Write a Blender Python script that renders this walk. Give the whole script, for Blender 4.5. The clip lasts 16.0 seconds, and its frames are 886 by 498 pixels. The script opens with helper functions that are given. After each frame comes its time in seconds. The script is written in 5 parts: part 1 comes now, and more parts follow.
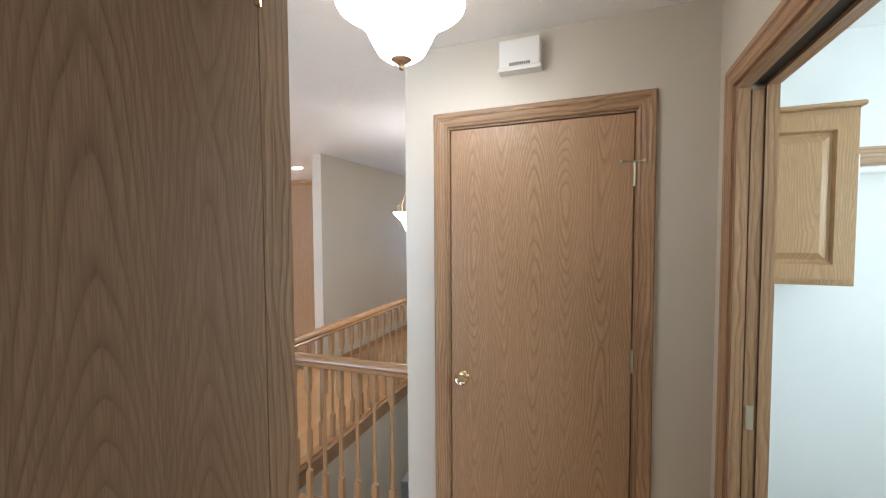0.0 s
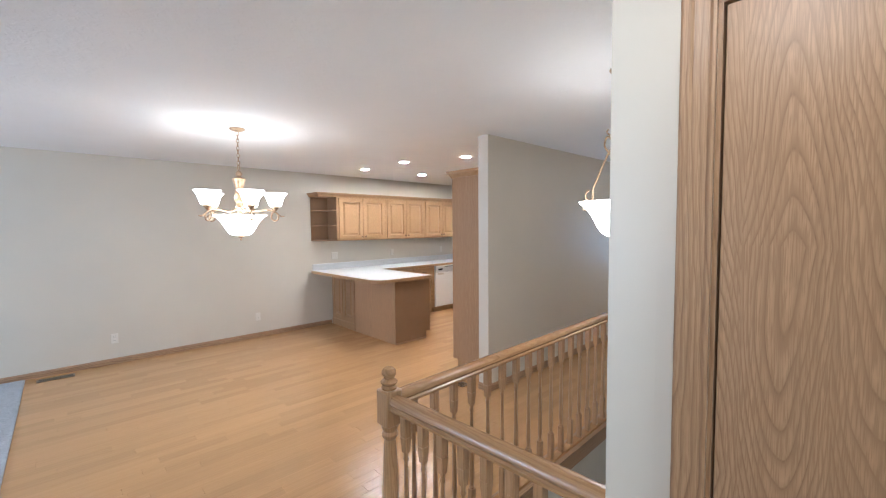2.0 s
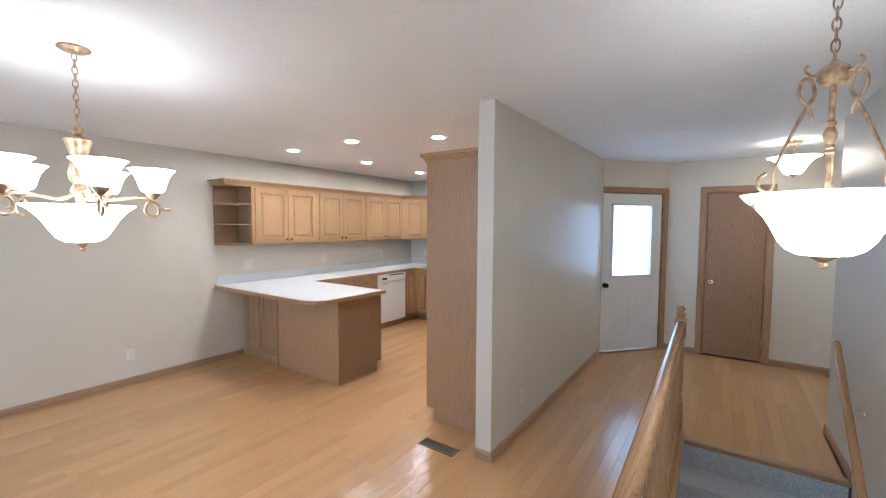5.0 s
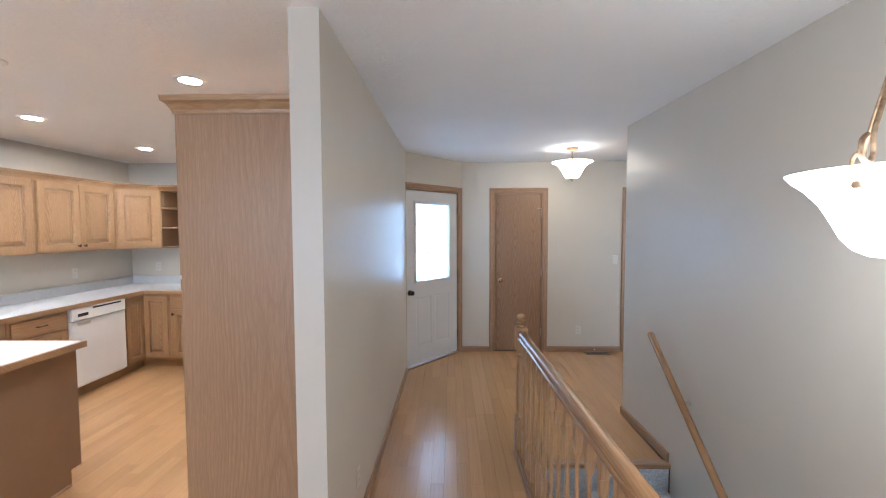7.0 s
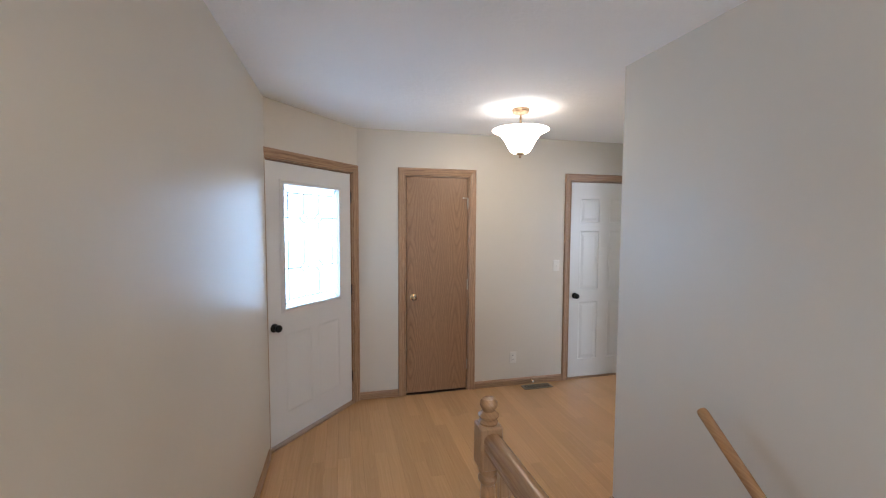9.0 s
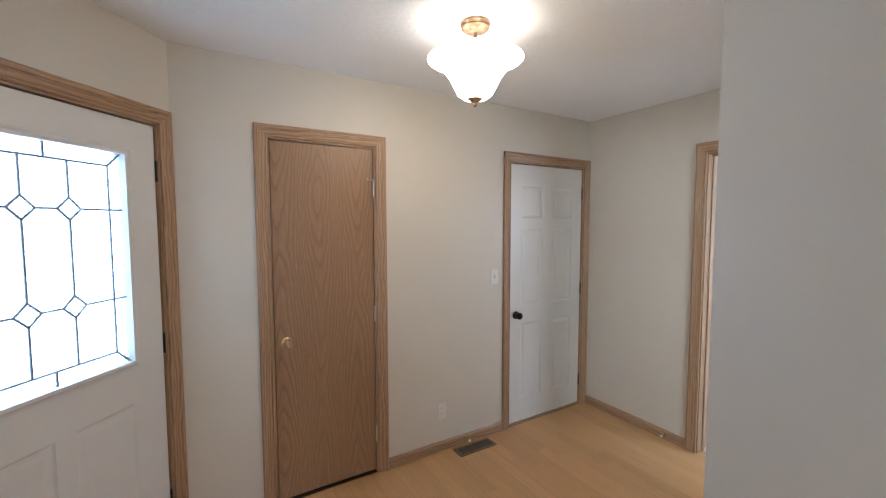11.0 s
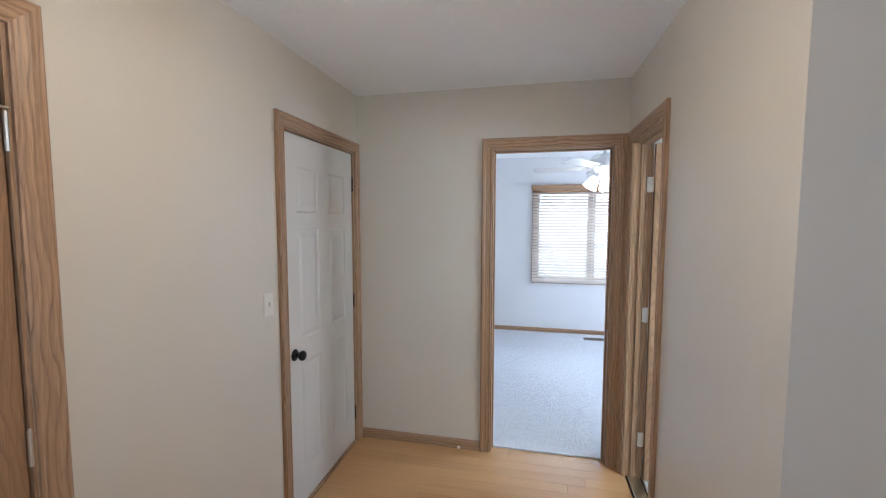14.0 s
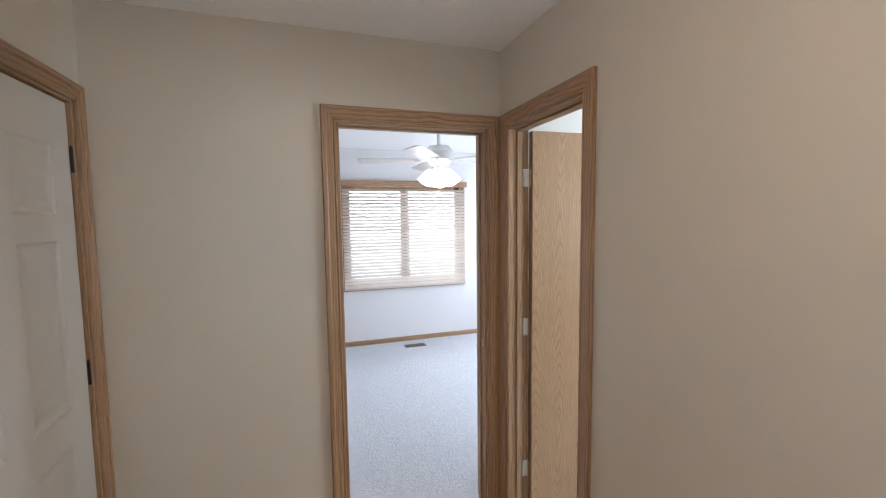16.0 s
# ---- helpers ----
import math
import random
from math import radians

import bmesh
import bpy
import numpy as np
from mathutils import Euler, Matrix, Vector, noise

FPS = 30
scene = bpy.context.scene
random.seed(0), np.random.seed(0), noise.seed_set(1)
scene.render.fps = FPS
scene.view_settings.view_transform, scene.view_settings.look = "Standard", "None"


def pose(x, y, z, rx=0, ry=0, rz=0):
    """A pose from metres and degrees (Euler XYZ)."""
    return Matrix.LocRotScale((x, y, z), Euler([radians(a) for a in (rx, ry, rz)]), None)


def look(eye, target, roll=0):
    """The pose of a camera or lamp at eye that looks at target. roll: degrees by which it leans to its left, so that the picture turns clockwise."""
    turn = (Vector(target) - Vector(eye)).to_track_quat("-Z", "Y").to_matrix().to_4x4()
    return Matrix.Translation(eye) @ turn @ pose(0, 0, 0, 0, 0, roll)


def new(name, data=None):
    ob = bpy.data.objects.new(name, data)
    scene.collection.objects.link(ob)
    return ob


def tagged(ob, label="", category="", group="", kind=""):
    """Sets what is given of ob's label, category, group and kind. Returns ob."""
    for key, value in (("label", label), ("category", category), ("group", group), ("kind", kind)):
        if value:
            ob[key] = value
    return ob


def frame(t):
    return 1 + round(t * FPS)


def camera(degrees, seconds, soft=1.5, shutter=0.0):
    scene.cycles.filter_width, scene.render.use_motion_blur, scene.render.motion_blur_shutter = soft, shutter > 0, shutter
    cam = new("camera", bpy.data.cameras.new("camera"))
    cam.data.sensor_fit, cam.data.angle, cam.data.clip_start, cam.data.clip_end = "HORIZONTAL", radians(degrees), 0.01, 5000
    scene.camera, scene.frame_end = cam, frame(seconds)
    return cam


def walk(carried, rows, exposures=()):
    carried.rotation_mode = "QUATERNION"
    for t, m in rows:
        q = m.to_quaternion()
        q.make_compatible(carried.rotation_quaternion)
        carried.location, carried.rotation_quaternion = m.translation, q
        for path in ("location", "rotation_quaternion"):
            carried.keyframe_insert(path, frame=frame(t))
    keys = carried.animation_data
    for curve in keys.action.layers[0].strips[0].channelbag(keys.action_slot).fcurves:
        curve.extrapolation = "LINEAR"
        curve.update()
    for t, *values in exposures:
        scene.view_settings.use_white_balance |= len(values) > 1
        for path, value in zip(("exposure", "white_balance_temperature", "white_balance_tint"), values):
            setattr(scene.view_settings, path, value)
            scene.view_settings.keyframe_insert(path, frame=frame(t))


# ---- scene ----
cam = camera(95.0, 16.0, 1.2)
PATH = [
    (0, (0.123, 0.122, 1.568), (-0.616, 1.979, 1.478), -0.3),
    (0.5, (-0.004, 0.39, 1.594), (-0.88, 2.184, 1.485), -0.4),
    (1, (-0.118, 0.572, 1.605), (-1.184, 2.261, 1.49), -0.6),
    (1.5, (-0.231, 0.766, 1.603), (-1.49, 2.315, 1.483), -0.5),
    (2, (-0.339, 0.931, 1.59), (-1.793, 2.3, 1.477), -0.5),
    (2.5, (-0.486, 1.083, 1.601), (-2.061, 2.31, 1.485), -0.5),
    (3, (-0.645, 1.213, 1.621), (-2.284, 2.355, 1.509), 0.1),
    (5.3, (-1.691, 1.51, 1.609), (-2.698, 3.235, 1.505), 0.2),
    (5.5, (-1.775, 1.558, 1.597), (-2.69, 3.334, 1.502), 0.1),
    (6, (-2.028, 1.748, 1.591), (-2.659, 3.643, 1.493), 0.1),
    (6.5, (-2.217, 1.98, 1.591), (-2.537, 3.952, 1.496), -0.1),
    (7, (-2.318, 2.274, 1.594), (-2.36, 4.271, 1.493), -0.2),
    (7.5, (-2.336, 2.59, 1.603), (-2.172, 4.58, 1.495), -0.1),
    (8, (-2.372, 3.025, 1.595), (-2.063, 4.999, 1.500), -0.0),
    (8.2, (-2.371, 3.177, 1.598), (-2.032, 5.145, 1.499), 0.1),
    (10.3, (-2.159, 4.728, 1.591), (-1.355, 6.555, 1.463), -0.1),
    (10.5, (-2.135, 4.83, 1.571), (-1.274, 6.631, 1.457), -0.2),
    (11, (-2.097, 5.141, 1.587), (-1.063, 6.848, 1.456), -0.1),
    (11.5, (-2.069, 5.415, 1.6), (-0.812, 6.964, 1.462), -0.0),
    (12, (-2.02, 5.642, 1.592), (-0.565, 7.008, 1.45), -0.0),
    (12.5, (-1.989, 5.842, 1.588), (-0.364, 7.0, 1.45), -0.1),
    (13, (-1.989, 6.014, 1.595), (-0.229, 6.954, 1.455), 0.2),
    (13.5, (-1.991, 6.162, 1.589), (-0.116, 6.841, 1.447), 0.1),
    (14, (-1.892, 6.289, 1.588), (0.056, 6.716, 1.441), 0.1),
    (14.5, (-1.738, 6.419, 1.59), (0.249, 6.583, 1.444), 0.2),
    (15, (-1.569, 6.565, 1.606), (0.421, 6.451, 1.452), 0.3),
    (15.5, (-1.394, 6.674, 1.604), (0.562, 6.289, 1.455), 0.3),
    (16, (-1.151, 6.683, 1.595), (0.741, 6.056, 1.440), -0.7),
]
walk(cam, [(t, look(eye, target, roll)) for t, eye, target, roll in PATH], [(0, 0.94, 6050, 9), (0.6, 0.98, 5900, 9), (1.2, 0.86, 5750, 8), (2.0, 0.78, 5800, 9), (3.0, 0.62, 5850, 9), (6.0, 0.78, 5580, 7), (8.0, 0.90, 5850, 11), (11.0, 0.74, 6200, 11), (12.5, 0.70, 6200, 11), (14.0, 0.72, 6020, 11), (15.5, 0.58, 6650, 14), (16, 0.56, 6700, 14)])

# ---- light ----
world = bpy.data.worlds.new("sky")
world.use_nodes = True
scene.world = world
wn = world.node_tree.nodes
sky = wn.new("ShaderNodeTexSky")
sky.sky_type = "NISHITA"
sky.sun_disc = False
sky.sun_elevation = radians(35)
sky.sun_rotation = radians(120)
world.node_tree.links.new(sky.outputs[0], wn["Background"].inputs[0])
wn["Background"].inputs[1].default_value = 0.12

SHADE, DOWNLIGHT, BACKDROP = 5.8, 290.0, 3.0


def area_lamp(name, m, w, h, power, colour):
    data = bpy.data.lights.new(name, "AREA")
    data.shape, data.size, data.size_y, data.energy, data.color = "RECTANGLE", w, h, power, colour
    ob = new(name, data)
    ob.matrix_world = m
    return ob


# daylight standing in the living room, front door and bedroom window openings
area_lamp("living_window_daylight", look((-4.2, -3.9, 1.35), (-4.2, 0, 0.55)), 2.8, 1.5, 60, (0.80, 0.87, 1.0))
area_lamp("front_door_daylight", look((-2.598, 7.150, 1.43), (-1.836, 6.502, 1.38)), 0.56, 0.86, 4.2, (0.50, 0.72, 1.0))
area_lamp("bedroom_window_daylight", look((4.10, 5.50, 1.37), (0, 5.50, 1.2)), 1.5, 1.3, 24, (0.66, 0.82, 1.0))
# added fill lamp that brightens the bedroom from an unseen side opening
area_lamp("bedroom_side_fill", look((2.6, 3.46, 1.45), (2.4, 6.0, 1.0)), 1.2, 1.2, 50, (0.70, 0.82, 1.0))
# added fill lamp inside the bathroom, lights the open door leaf; no window there
area_lamp("bathroom_fill", look((-0.42, 3.5, 1.6), (0.6, 5.35, 1.2)), 0.7, 0.8, 46, (0.72, 0.88, 1.0))
# added cool fill lamp inside the laundry, in front of a solid wall
area_lamp("laundry_fill", look((2.35, 1.2, 1.6), (0.7, 1.5, 1.2)), 0.8, 0.9, 30, (0.78, 0.95, 1.0))
# added fill lamp by the start room's solid side wall, brightens the doorway
area_lamp("start_room_fill", look((1.15, -1.2, 1.5), (-0.4, -0.1, 1.3)), 1.2, 1.2, 10, (0.88, 0.94, 1.0))


# ---- materials ----
def material(name, colour=(0.5, 0.5, 0.5), rough=0.5, metal=0.0, spec=0.5):
    m = bpy.data.materials.new(name)
    m.use_nodes = True
    p = m.node_tree.nodes["Principled BSDF"]
    p.inputs["Base Color"].default_value = (*colour, 1)
    p.inputs["Roughness"].default_value = rough
    p.inputs["Metallic"].default_value = metal
    p.inputs["Specular IOR Level"].default_value = spec
    return m, m.node_tree, p


class Graph:
    """Short hand for node building."""

    def __init__(self, tree):
        self.t = tree

    def put(self, socket, value):
        if hasattr(value, "is_output"):
            self.t.links.new(value, socket)
        else:
            socket.default_value = value

    def math(self, op, a, b=0.0, c=0.0):
        n = self.t.nodes.new("ShaderNodeMath")
        n.operation = op
        for i, v in enumerate((a, b, c)):
            self.put(n.inputs[i], v)
        return n.outputs[0]

    def vec(self, x, y, z):
        n = self.t.nodes.new("ShaderNodeCombineXYZ")
        for i, v in enumerate((x, y, z)):
            self.put(n.inputs[i], v)
        return n.outputs[0]

    def noise(self, vector, scale, detail=3.0, rough=0.55, dist=0.0):
        n = self.t.nodes.new("ShaderNodeTexNoise")
        self.put(n.inputs["Vector"], vector)
        n.inputs["Scale"].default_value = scale
        n.inputs["Detail"].default_value = detail
        n.inputs["Roughness"].default_value = rough
        n.inputs["Distortion"].default_value = dist
        return n.outputs["Fac"]

    def ramp(self, fac, stops):
        n = self.t.nodes.new("ShaderNodeValToRGB")
        e = n.color_ramp.elements
        while len(e) < len(stops):
            e.new(0.5)
        for i, (p, c) in enumerate(stops):
            e[i].position = p
            e[i].color = (*c, 1) if len(c) == 3 else c
        self.put(n.inputs[0], fac)
        return n.outputs[0]

    def mix(self, fac, a, b, mode="MIX"):
        n = self.t.nodes.new("ShaderNodeMix")
        n.data_type, n.blend_type = "RGBA", mode
        for s, v in ((n.inputs[0], fac), (n.inputs[6], a), (n.inputs[7], b)):
            self.put(s, v if not isinstance(v, tuple) else (*v, 1))
        return n.outputs[2]

    def bump(self, height, strength, distance):
        n = self.t.nodes.new("ShaderNodeBump")
        n.inputs["Strength"].default_value = strength
        n.inputs["Distance"].default_value = distance
        self.put(n.inputs["Height"], height)
        return n.outputs[0]

    def coords(self):
        n = self.t.nodes.new("ShaderNodeTexCoord")
        s = self.t.nodes.new("ShaderNodeSeparateXYZ")
        self.t.links.new(n.outputs["Object"], s.inputs[0])
        return n.outputs["Object"], s.outputs

    def random(self):
        return self.t.nodes.new("ShaderNodeObjectInfo").outputs["Random"]


def oak(name, axis, light, dark, cathedral=False, rough=0.38, half=0.105, contrast=1.0, lines=14.0):
    m, t, p = material(name, light, rough)
    g = Graph(t)
    _, xyz = g.coords()
    order = {"X": (0, 1, 2), "Y": (1, 0, 2), "Z": (2, 0, 1)}[axis]
    rnd = g.random()
    along = g.math("ADD", xyz[order[0]], g.math("MULTIPLY", rnd, 7.3))
    across = g.math("ADD", g.math("ADD", xyz[order[1]], g.math("MULTIPLY", xyz[order[2]], 0.83)), g.math("MULTIPLY", rnd, 3.1))
    wob = g.noise(g.vec(g.math("MULTIPLY", across, 3.0), g.math("MULTIPLY", along, 0.9), rnd), 2.2, 2)
    fine = g.noise(g.vec(g.math("MULTIPLY", across, 26.0), g.math("MULTIPLY", along, 3.5), rnd), 1.0, 2)
    if cathedral:
        bent = g.math("ADD", across, g.math("MULTIPLY", wob, 0.05))
        pp = g.math("PINGPONG", bent, half)
        column = g.math("FLOOR", g.math("ADD", g.math("DIVIDE", bent, 2 * half), 0.5))
        eye = g.math("PINGPONG", g.math("ADD", along, g.math("MULTIPLY", g.math("FRACT", g.math("MULTIPLY", column, 0.618)), 1.3)), 1.15)
        slow = g.noise(g.vec(g.math("MULTIPLY", across, 2.4), g.math("MULTIPLY", along, 1.1), rnd), 1.0, 1)
        rise = g.math("ADD", g.math("MULTIPLY", g.math("POWER", pp, 1.6), 26.0), g.math("MULTIPLY", slow, 0.8))
        v = g.math("MULTIPLY", g.math("ADD", g.math("MULTIPLY", eye, 0.85), rise), lines)
    else:
        v = g.math("ADD", g.math("MULTIPLY", across, 64.0), g.math("MULTIPLY", wob, 5.0))
    v = g.math("ADD", v, g.math("MULTIPLY", fine, 0.4 if cathedral else 0.9))
    wave = g.math("FRACT", v)
    wave = g.ramp(wave, [(0.0, (0.95, 0.95, 0.95)), (0.10, (0.62, 0.62, 0.62)), (0.34, (0.18, 0.18, 0.18)), (0.72, (0.0, 0.0, 0.0)), (0.93, (0.28, 0.28, 0.28)), (1.0, (0.95, 0.95, 0.95))])
    pores = g.noise(g.vec(g.math("MULTIPLY", across, 420.0), g.math("MULTIPLY", along, 14.0), rnd), 1.0, 2)
    mid = tuple(0.42 * a + 0.58 * b for a, b in zip(light, dark))
    amount = g.math("MULTIPLY", g.math("MULTIPLY", wave, g.noise(g.vec(g.math("MULTIPLY", across, 9.0), g.math("MULTIPLY", along, 1.2), rnd), 1.0, 2)), 1.9 * contrast)
    col = g.mix(g.math("MINIMUM", amount, 1.0), light, dark)
    col = g.mix(g.ramp(pores, [(0.41, (0.85, 0.85, 0.85)), (0.55, (0, 0, 0))]), col, mid)
    streak = g.noise(g.vec(g.math("MULTIPLY", across, 75.0), g.math("MULTIPLY", along, 1.6), rnd), 1.0, 3)
    col = g.mix(g.ramp(streak, [(0.36, (0.42, 0.42, 0.42)), (0.60, (0, 0, 0))]), col, tuple(0.35 * a + 0.65 * b for a, b in zip(light, dark)))
    tone = g.noise(g.vec(g.math("MULTIPLY", across, 2.5), g.math("MULTIPLY", along, 0.5), rnd), 1.3, 2)
    col = g.mix(g.ramp(tone, [(0.3, (0.30, 0.30, 0.30)), (0.7, (0, 0, 0))]), col, tuple(c * 0.80 for c in light))
    val = t.nodes.new("ShaderNodeHueSaturation")
    g.put(val.inputs["Color"], col)
    g.put(val.inputs["Value"], g.math("ADD", 0.94, g.math("MULTIPLY", rnd, 0.12)))
    t.links.new(val.outputs[0], p.inputs["Base Color"])
    t.links.new(g.math("ADD", rough - 0.05, g.math("MULTIPLY", pores, 0.14)), p.inputs["Roughness"])
    t.links.new(g.bump(g.math("ADD", pores, g.math("MULTIPLY", wave, -0.4)), 0.12, 0.002), p.inputs["Normal"])
    return m


OAK_L, OAK_D = (0.465, 0.285, 0.160), (0.200, 0.108, 0.054)
oak_door = oak("oak_veneer_door", "Z", OAK_L, OAK_D, True, half=0.070, contrast=0.95, lines=13.0)
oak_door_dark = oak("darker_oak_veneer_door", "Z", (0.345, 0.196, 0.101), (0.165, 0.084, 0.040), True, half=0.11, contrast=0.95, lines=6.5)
oak_panel = oak("oak_veneer_panel", "Z", (0.45, 0.270, 0.148), (0.25, 0.137, 0.070), True, half=0.30, contrast=0.60, lines=3.2)
oak_z = oak("oak_upright", "Z", OAK_L, OAK_D, contrast=1.7)
oak_x = oak("oak_lengthwise", "X", OAK_L, OAK_D, contrast=1.7)
oak_y = oak("oak_crosswise", "Y", OAK_L, OAK_D, contrast=1.7)
oak_rail = oak("oak_rail", "Y", (0.45, 0.255, 0.12), (0.27, 0.14, 0.062), rough=0.22)
oak_rail_x = oak("oak_rail_short", "X", (0.45, 0.255, 0.12), (0.27, 0.14, 0.062), rough=0.22)
oak_turned = oak("oak_turned", "Z", (0.45, 0.262, 0.13), (0.27, 0.145, 0.068), rough=0.28)
oak_cab = oak("oak_cabinet", "Z", (0.445, 0.268, 0.134), (0.24, 0.130, 0.060), True, rough=0.33, contrast=0.95, half=0.10)
oak_cab_x = oak("oak_cabinet_rail", "X", (0.445, 0.268, 0.134), (0.24, 0.130, 0.060), rough=0.33, contrast=0.9)
# cabinet oak darkened, so the shade inside the open shelves is in its colour
oak_shelf = oak("oak_shelf_shaded", "Z", (0.34, 0.20, 0.105), (0.24, 0.135, 0.068), rough=0.45)
oak_blind = oak("oak_blind", "X", (0.70, 0.62, 0.54), (0.56, 0.47, 0.38), rough=0.4, contrast=0.5)
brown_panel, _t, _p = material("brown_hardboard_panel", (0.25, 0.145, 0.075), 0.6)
_g = Graph(_t)
_o, _ = _g.coords()
_t.links.new(_g.mix(_g.noise(_o, 7, 4), (0.235, 0.135, 0.07), (0.275, 0.165, 0.088)), _p.inputs["Base Color"])


def plank_material():
    m, t, p = material("laminate_plank", (0.56, 0.35, 0.17), 0.22)
    g = Graph(t)
    _, xyz = g.coords()
    rnd = g.random()
    isl = t.nodes.new("ShaderNodeNewGeometry").outputs["Random Per Island"]
    seed = g.math("ADD", rnd, isl)
    a = g.math("ADD", xyz[0], g.math("MULTIPLY", seed, 5.7))
    l = g.math("ADD", xyz[1], g.math("MULTIPLY", seed, 9.1))
    wob = g.noise(g.vec(g.math("MULTIPLY", a, 6.0), g.math("MULTIPLY", l, 0.7), seed), 1.5, 2)
    wave = g.math("FRACT", g.math("ADD", g.math("MULTIPLY", a, 55.0), g.math("MULTIPLY", wob, 8.0)))
    streak = g.noise(g.vec(g.math("MULTIPLY", a, 90.0), g.math("MULTIPLY", l, 1.6), seed), 1.0, 3)
    col = g.mix(g.math("MULTIPLY", wave, 0.30), (0.545, 0.315, 0.148), (0.40, 0.215, 0.094))
    col = g.mix(g.ramp(streak, [(0.35, (0.45, 0.45, 0.45)), (0.6, (0, 0, 0))]), col, (0.45, 0.255, 0.11))
    val = t.nodes.new("ShaderNodeHueSaturation")
    g.put(val.inputs["Color"], col)
    g.put(val.inputs["Value"], g.math("ADD", 0.92, g.math("MULTIPLY", g.math("FRACT", g.math("MULTIPLY", seed, 7.7)), 0.15)))
    t.links.new(val.outputs[0], p.inputs["Base Color"])
    t.links.new(g.math("ADD", 0.17, g.math("MULTIPLY", streak, 0.13)), p.inputs["Roughness"])
    t.links.new(g.bump(streak, 0.03, 0.001), p.inputs["Normal"])
    return m


plank_mat = plank_material()


def plaster(name, colour, rough, knock, strength):
    m, t, p = material(name, colour, rough)
    g = Graph(t)
    o, _ = g.coords()
    fine = g.noise(o, 160, 3)
    broad = g.noise(o, 1.1, 3)
    t.links.new(g.mix(g.ramp(broad, [(0.35, (0, 0, 0)), (0.65, (1, 1, 1))]), tuple(c * 0.975 for c in colour), tuple(c * 1.015 for c in colour)), p.inputs["Base Color"])
    h = fine
    if knock:
        spots = g.ramp(g.noise(o, 26, 4, 0.6, 0.6), [(0.50, (0, 0, 0)), (0.56, (1, 1, 1))])
        h = g.math("ADD", g.math("MULTIPLY", fine, 0.3), spots)
    t.links.new(g.bump(h, strength, 0.003), p.inputs["Normal"])
    return m


wall_paint = plaster("greige_eggshell_wall_paint", (0.62, 0.568, 0.483), 0.40, False, 0.05)
cool_paint = plaster("pale_grey_wall_paint", (0.70, 0.69, 0.68), 0.5, False, 0.05)
ceiling_paint = plaster("white_knockdown_ceiling", (0.91, 0.905, 0.89), 0.8, True, 0.30)
white_paint = plaster("white_semi_gloss_door_paint", (0.69, 0.685, 0.67), 0.30, False, 0.03)
cream_paint = plaster("off_white_satin_door_paint", (0.62, 0.60, 0.56), 0.30, False, 0.03)
white_plastic, _, _ = material("white_plastic", (0.80, 0.79, 0.76), 0.35)
ivory_plate, _, _ = material("ivory_plastic", (0.70, 0.665, 0.60), 0.38)
white_gloss, _, _ = material("white_enamel", (0.82, 0.82, 0.80), 0.2)
dark_slot, _, _ = material("dark_slot", (0.02, 0.02, 0.02), 0.6)
black_metal, _, _ = material("oil_rubbed_black_metal", (0.012, 0.011, 0.010), 0.28, 0.6)
brass, _, _ = material("polished_brass", (0.72, 0.52, 0.28), 0.2, 1.0)
nickel, _, _ = material("satin_nickel", (0.62, 0.58, 0.50), 0.3, 1.0)
vent_metal, _, _ = material("brown_vent_metal", (0.20, 0.15, 0.10), 0.4, 0.5)
lead, _, _ = material("lead_came", (0.20, 0.21, 0.23), 0.5, 0.7)
rubber, _, _ = material("white_rubber", (0.75, 0.72, 0.66), 0.6)


def antique_gold():
    m, t, p = material("brushed_antique_gold", (0.40, 0.26, 0.15), 0.40, 0.5)
    g = Graph(t)
    o, _ = g.coords()
    t.links.new(g.mix(g.ramp(g.noise(o, 38, 4), [(0.4, (0, 0, 0)), (0.6, (1, 1, 1))]), (0.27, 0.165, 0.090), (0.50, 0.35, 0.215)), p.inputs["Base Color"])
    return m


gold = antique_gold()


def carpet(name, a, b):
    m, t, p = material(name, a, 0.95, 0, 0.1)
    g = Graph(t)
    o, _ = g.coords()
    n1, n2, n3 = g.noise(o, 210, 2), g.noise(o, 38, 3), g.noise(o, 3.0, 2)
    c = g.mix(g.ramp(n1, [(0.36, (0, 0, 0)), (0.64, (1, 1, 1))]), a, b)
    c = g.mix(g.ramp(n2, [(0.35, (0.5, 0.5, 0.5)), (0.55, (0, 0, 0))]), c, a)
    c = g.mix(g.ramp(n3, [(0.4, (0.25, 0.25, 0.25)), (0.6, (0, 0, 0))]), c, tuple(x * 0.8 for x in b))
    t.links.new(c, p.inputs["Base Color"])
    t.links.new(g.bump(g.math("ADD", n1, n2), 0.8, 0.012), p.inputs["Normal"])
    return m


carpet_light = carpet("pale_grey_loop_carpet", (0.52, 0.53, 0.55), (0.78, 0.79, 0.81))
carpet_living = carpet("grey_living_room_carpet", (0.32, 0.34, 0.37), (0.66, 0.68, 0.71))
carpet_stair = carpet("blue_grey_stair_carpet", (0.34, 0.38, 0.42), (0.68, 0.70, 0.72))


def counter_material():
    m, t, p = material("white_laminate_counter", (0.80, 0.80, 0.78), 0.32)
    g = Graph(t)
    o, _ = g.coords()
    t.links.new(g.mix(g.ramp(g.noise(o, 120, 2), [(0.42, (0, 0, 0)), (0.55, (1, 1, 1))]), (0.60, 0.61, 0.62), (0.67, 0.68, 0.685)), p.inputs["Base Color"])
    return m


counter_mat = counter_material()
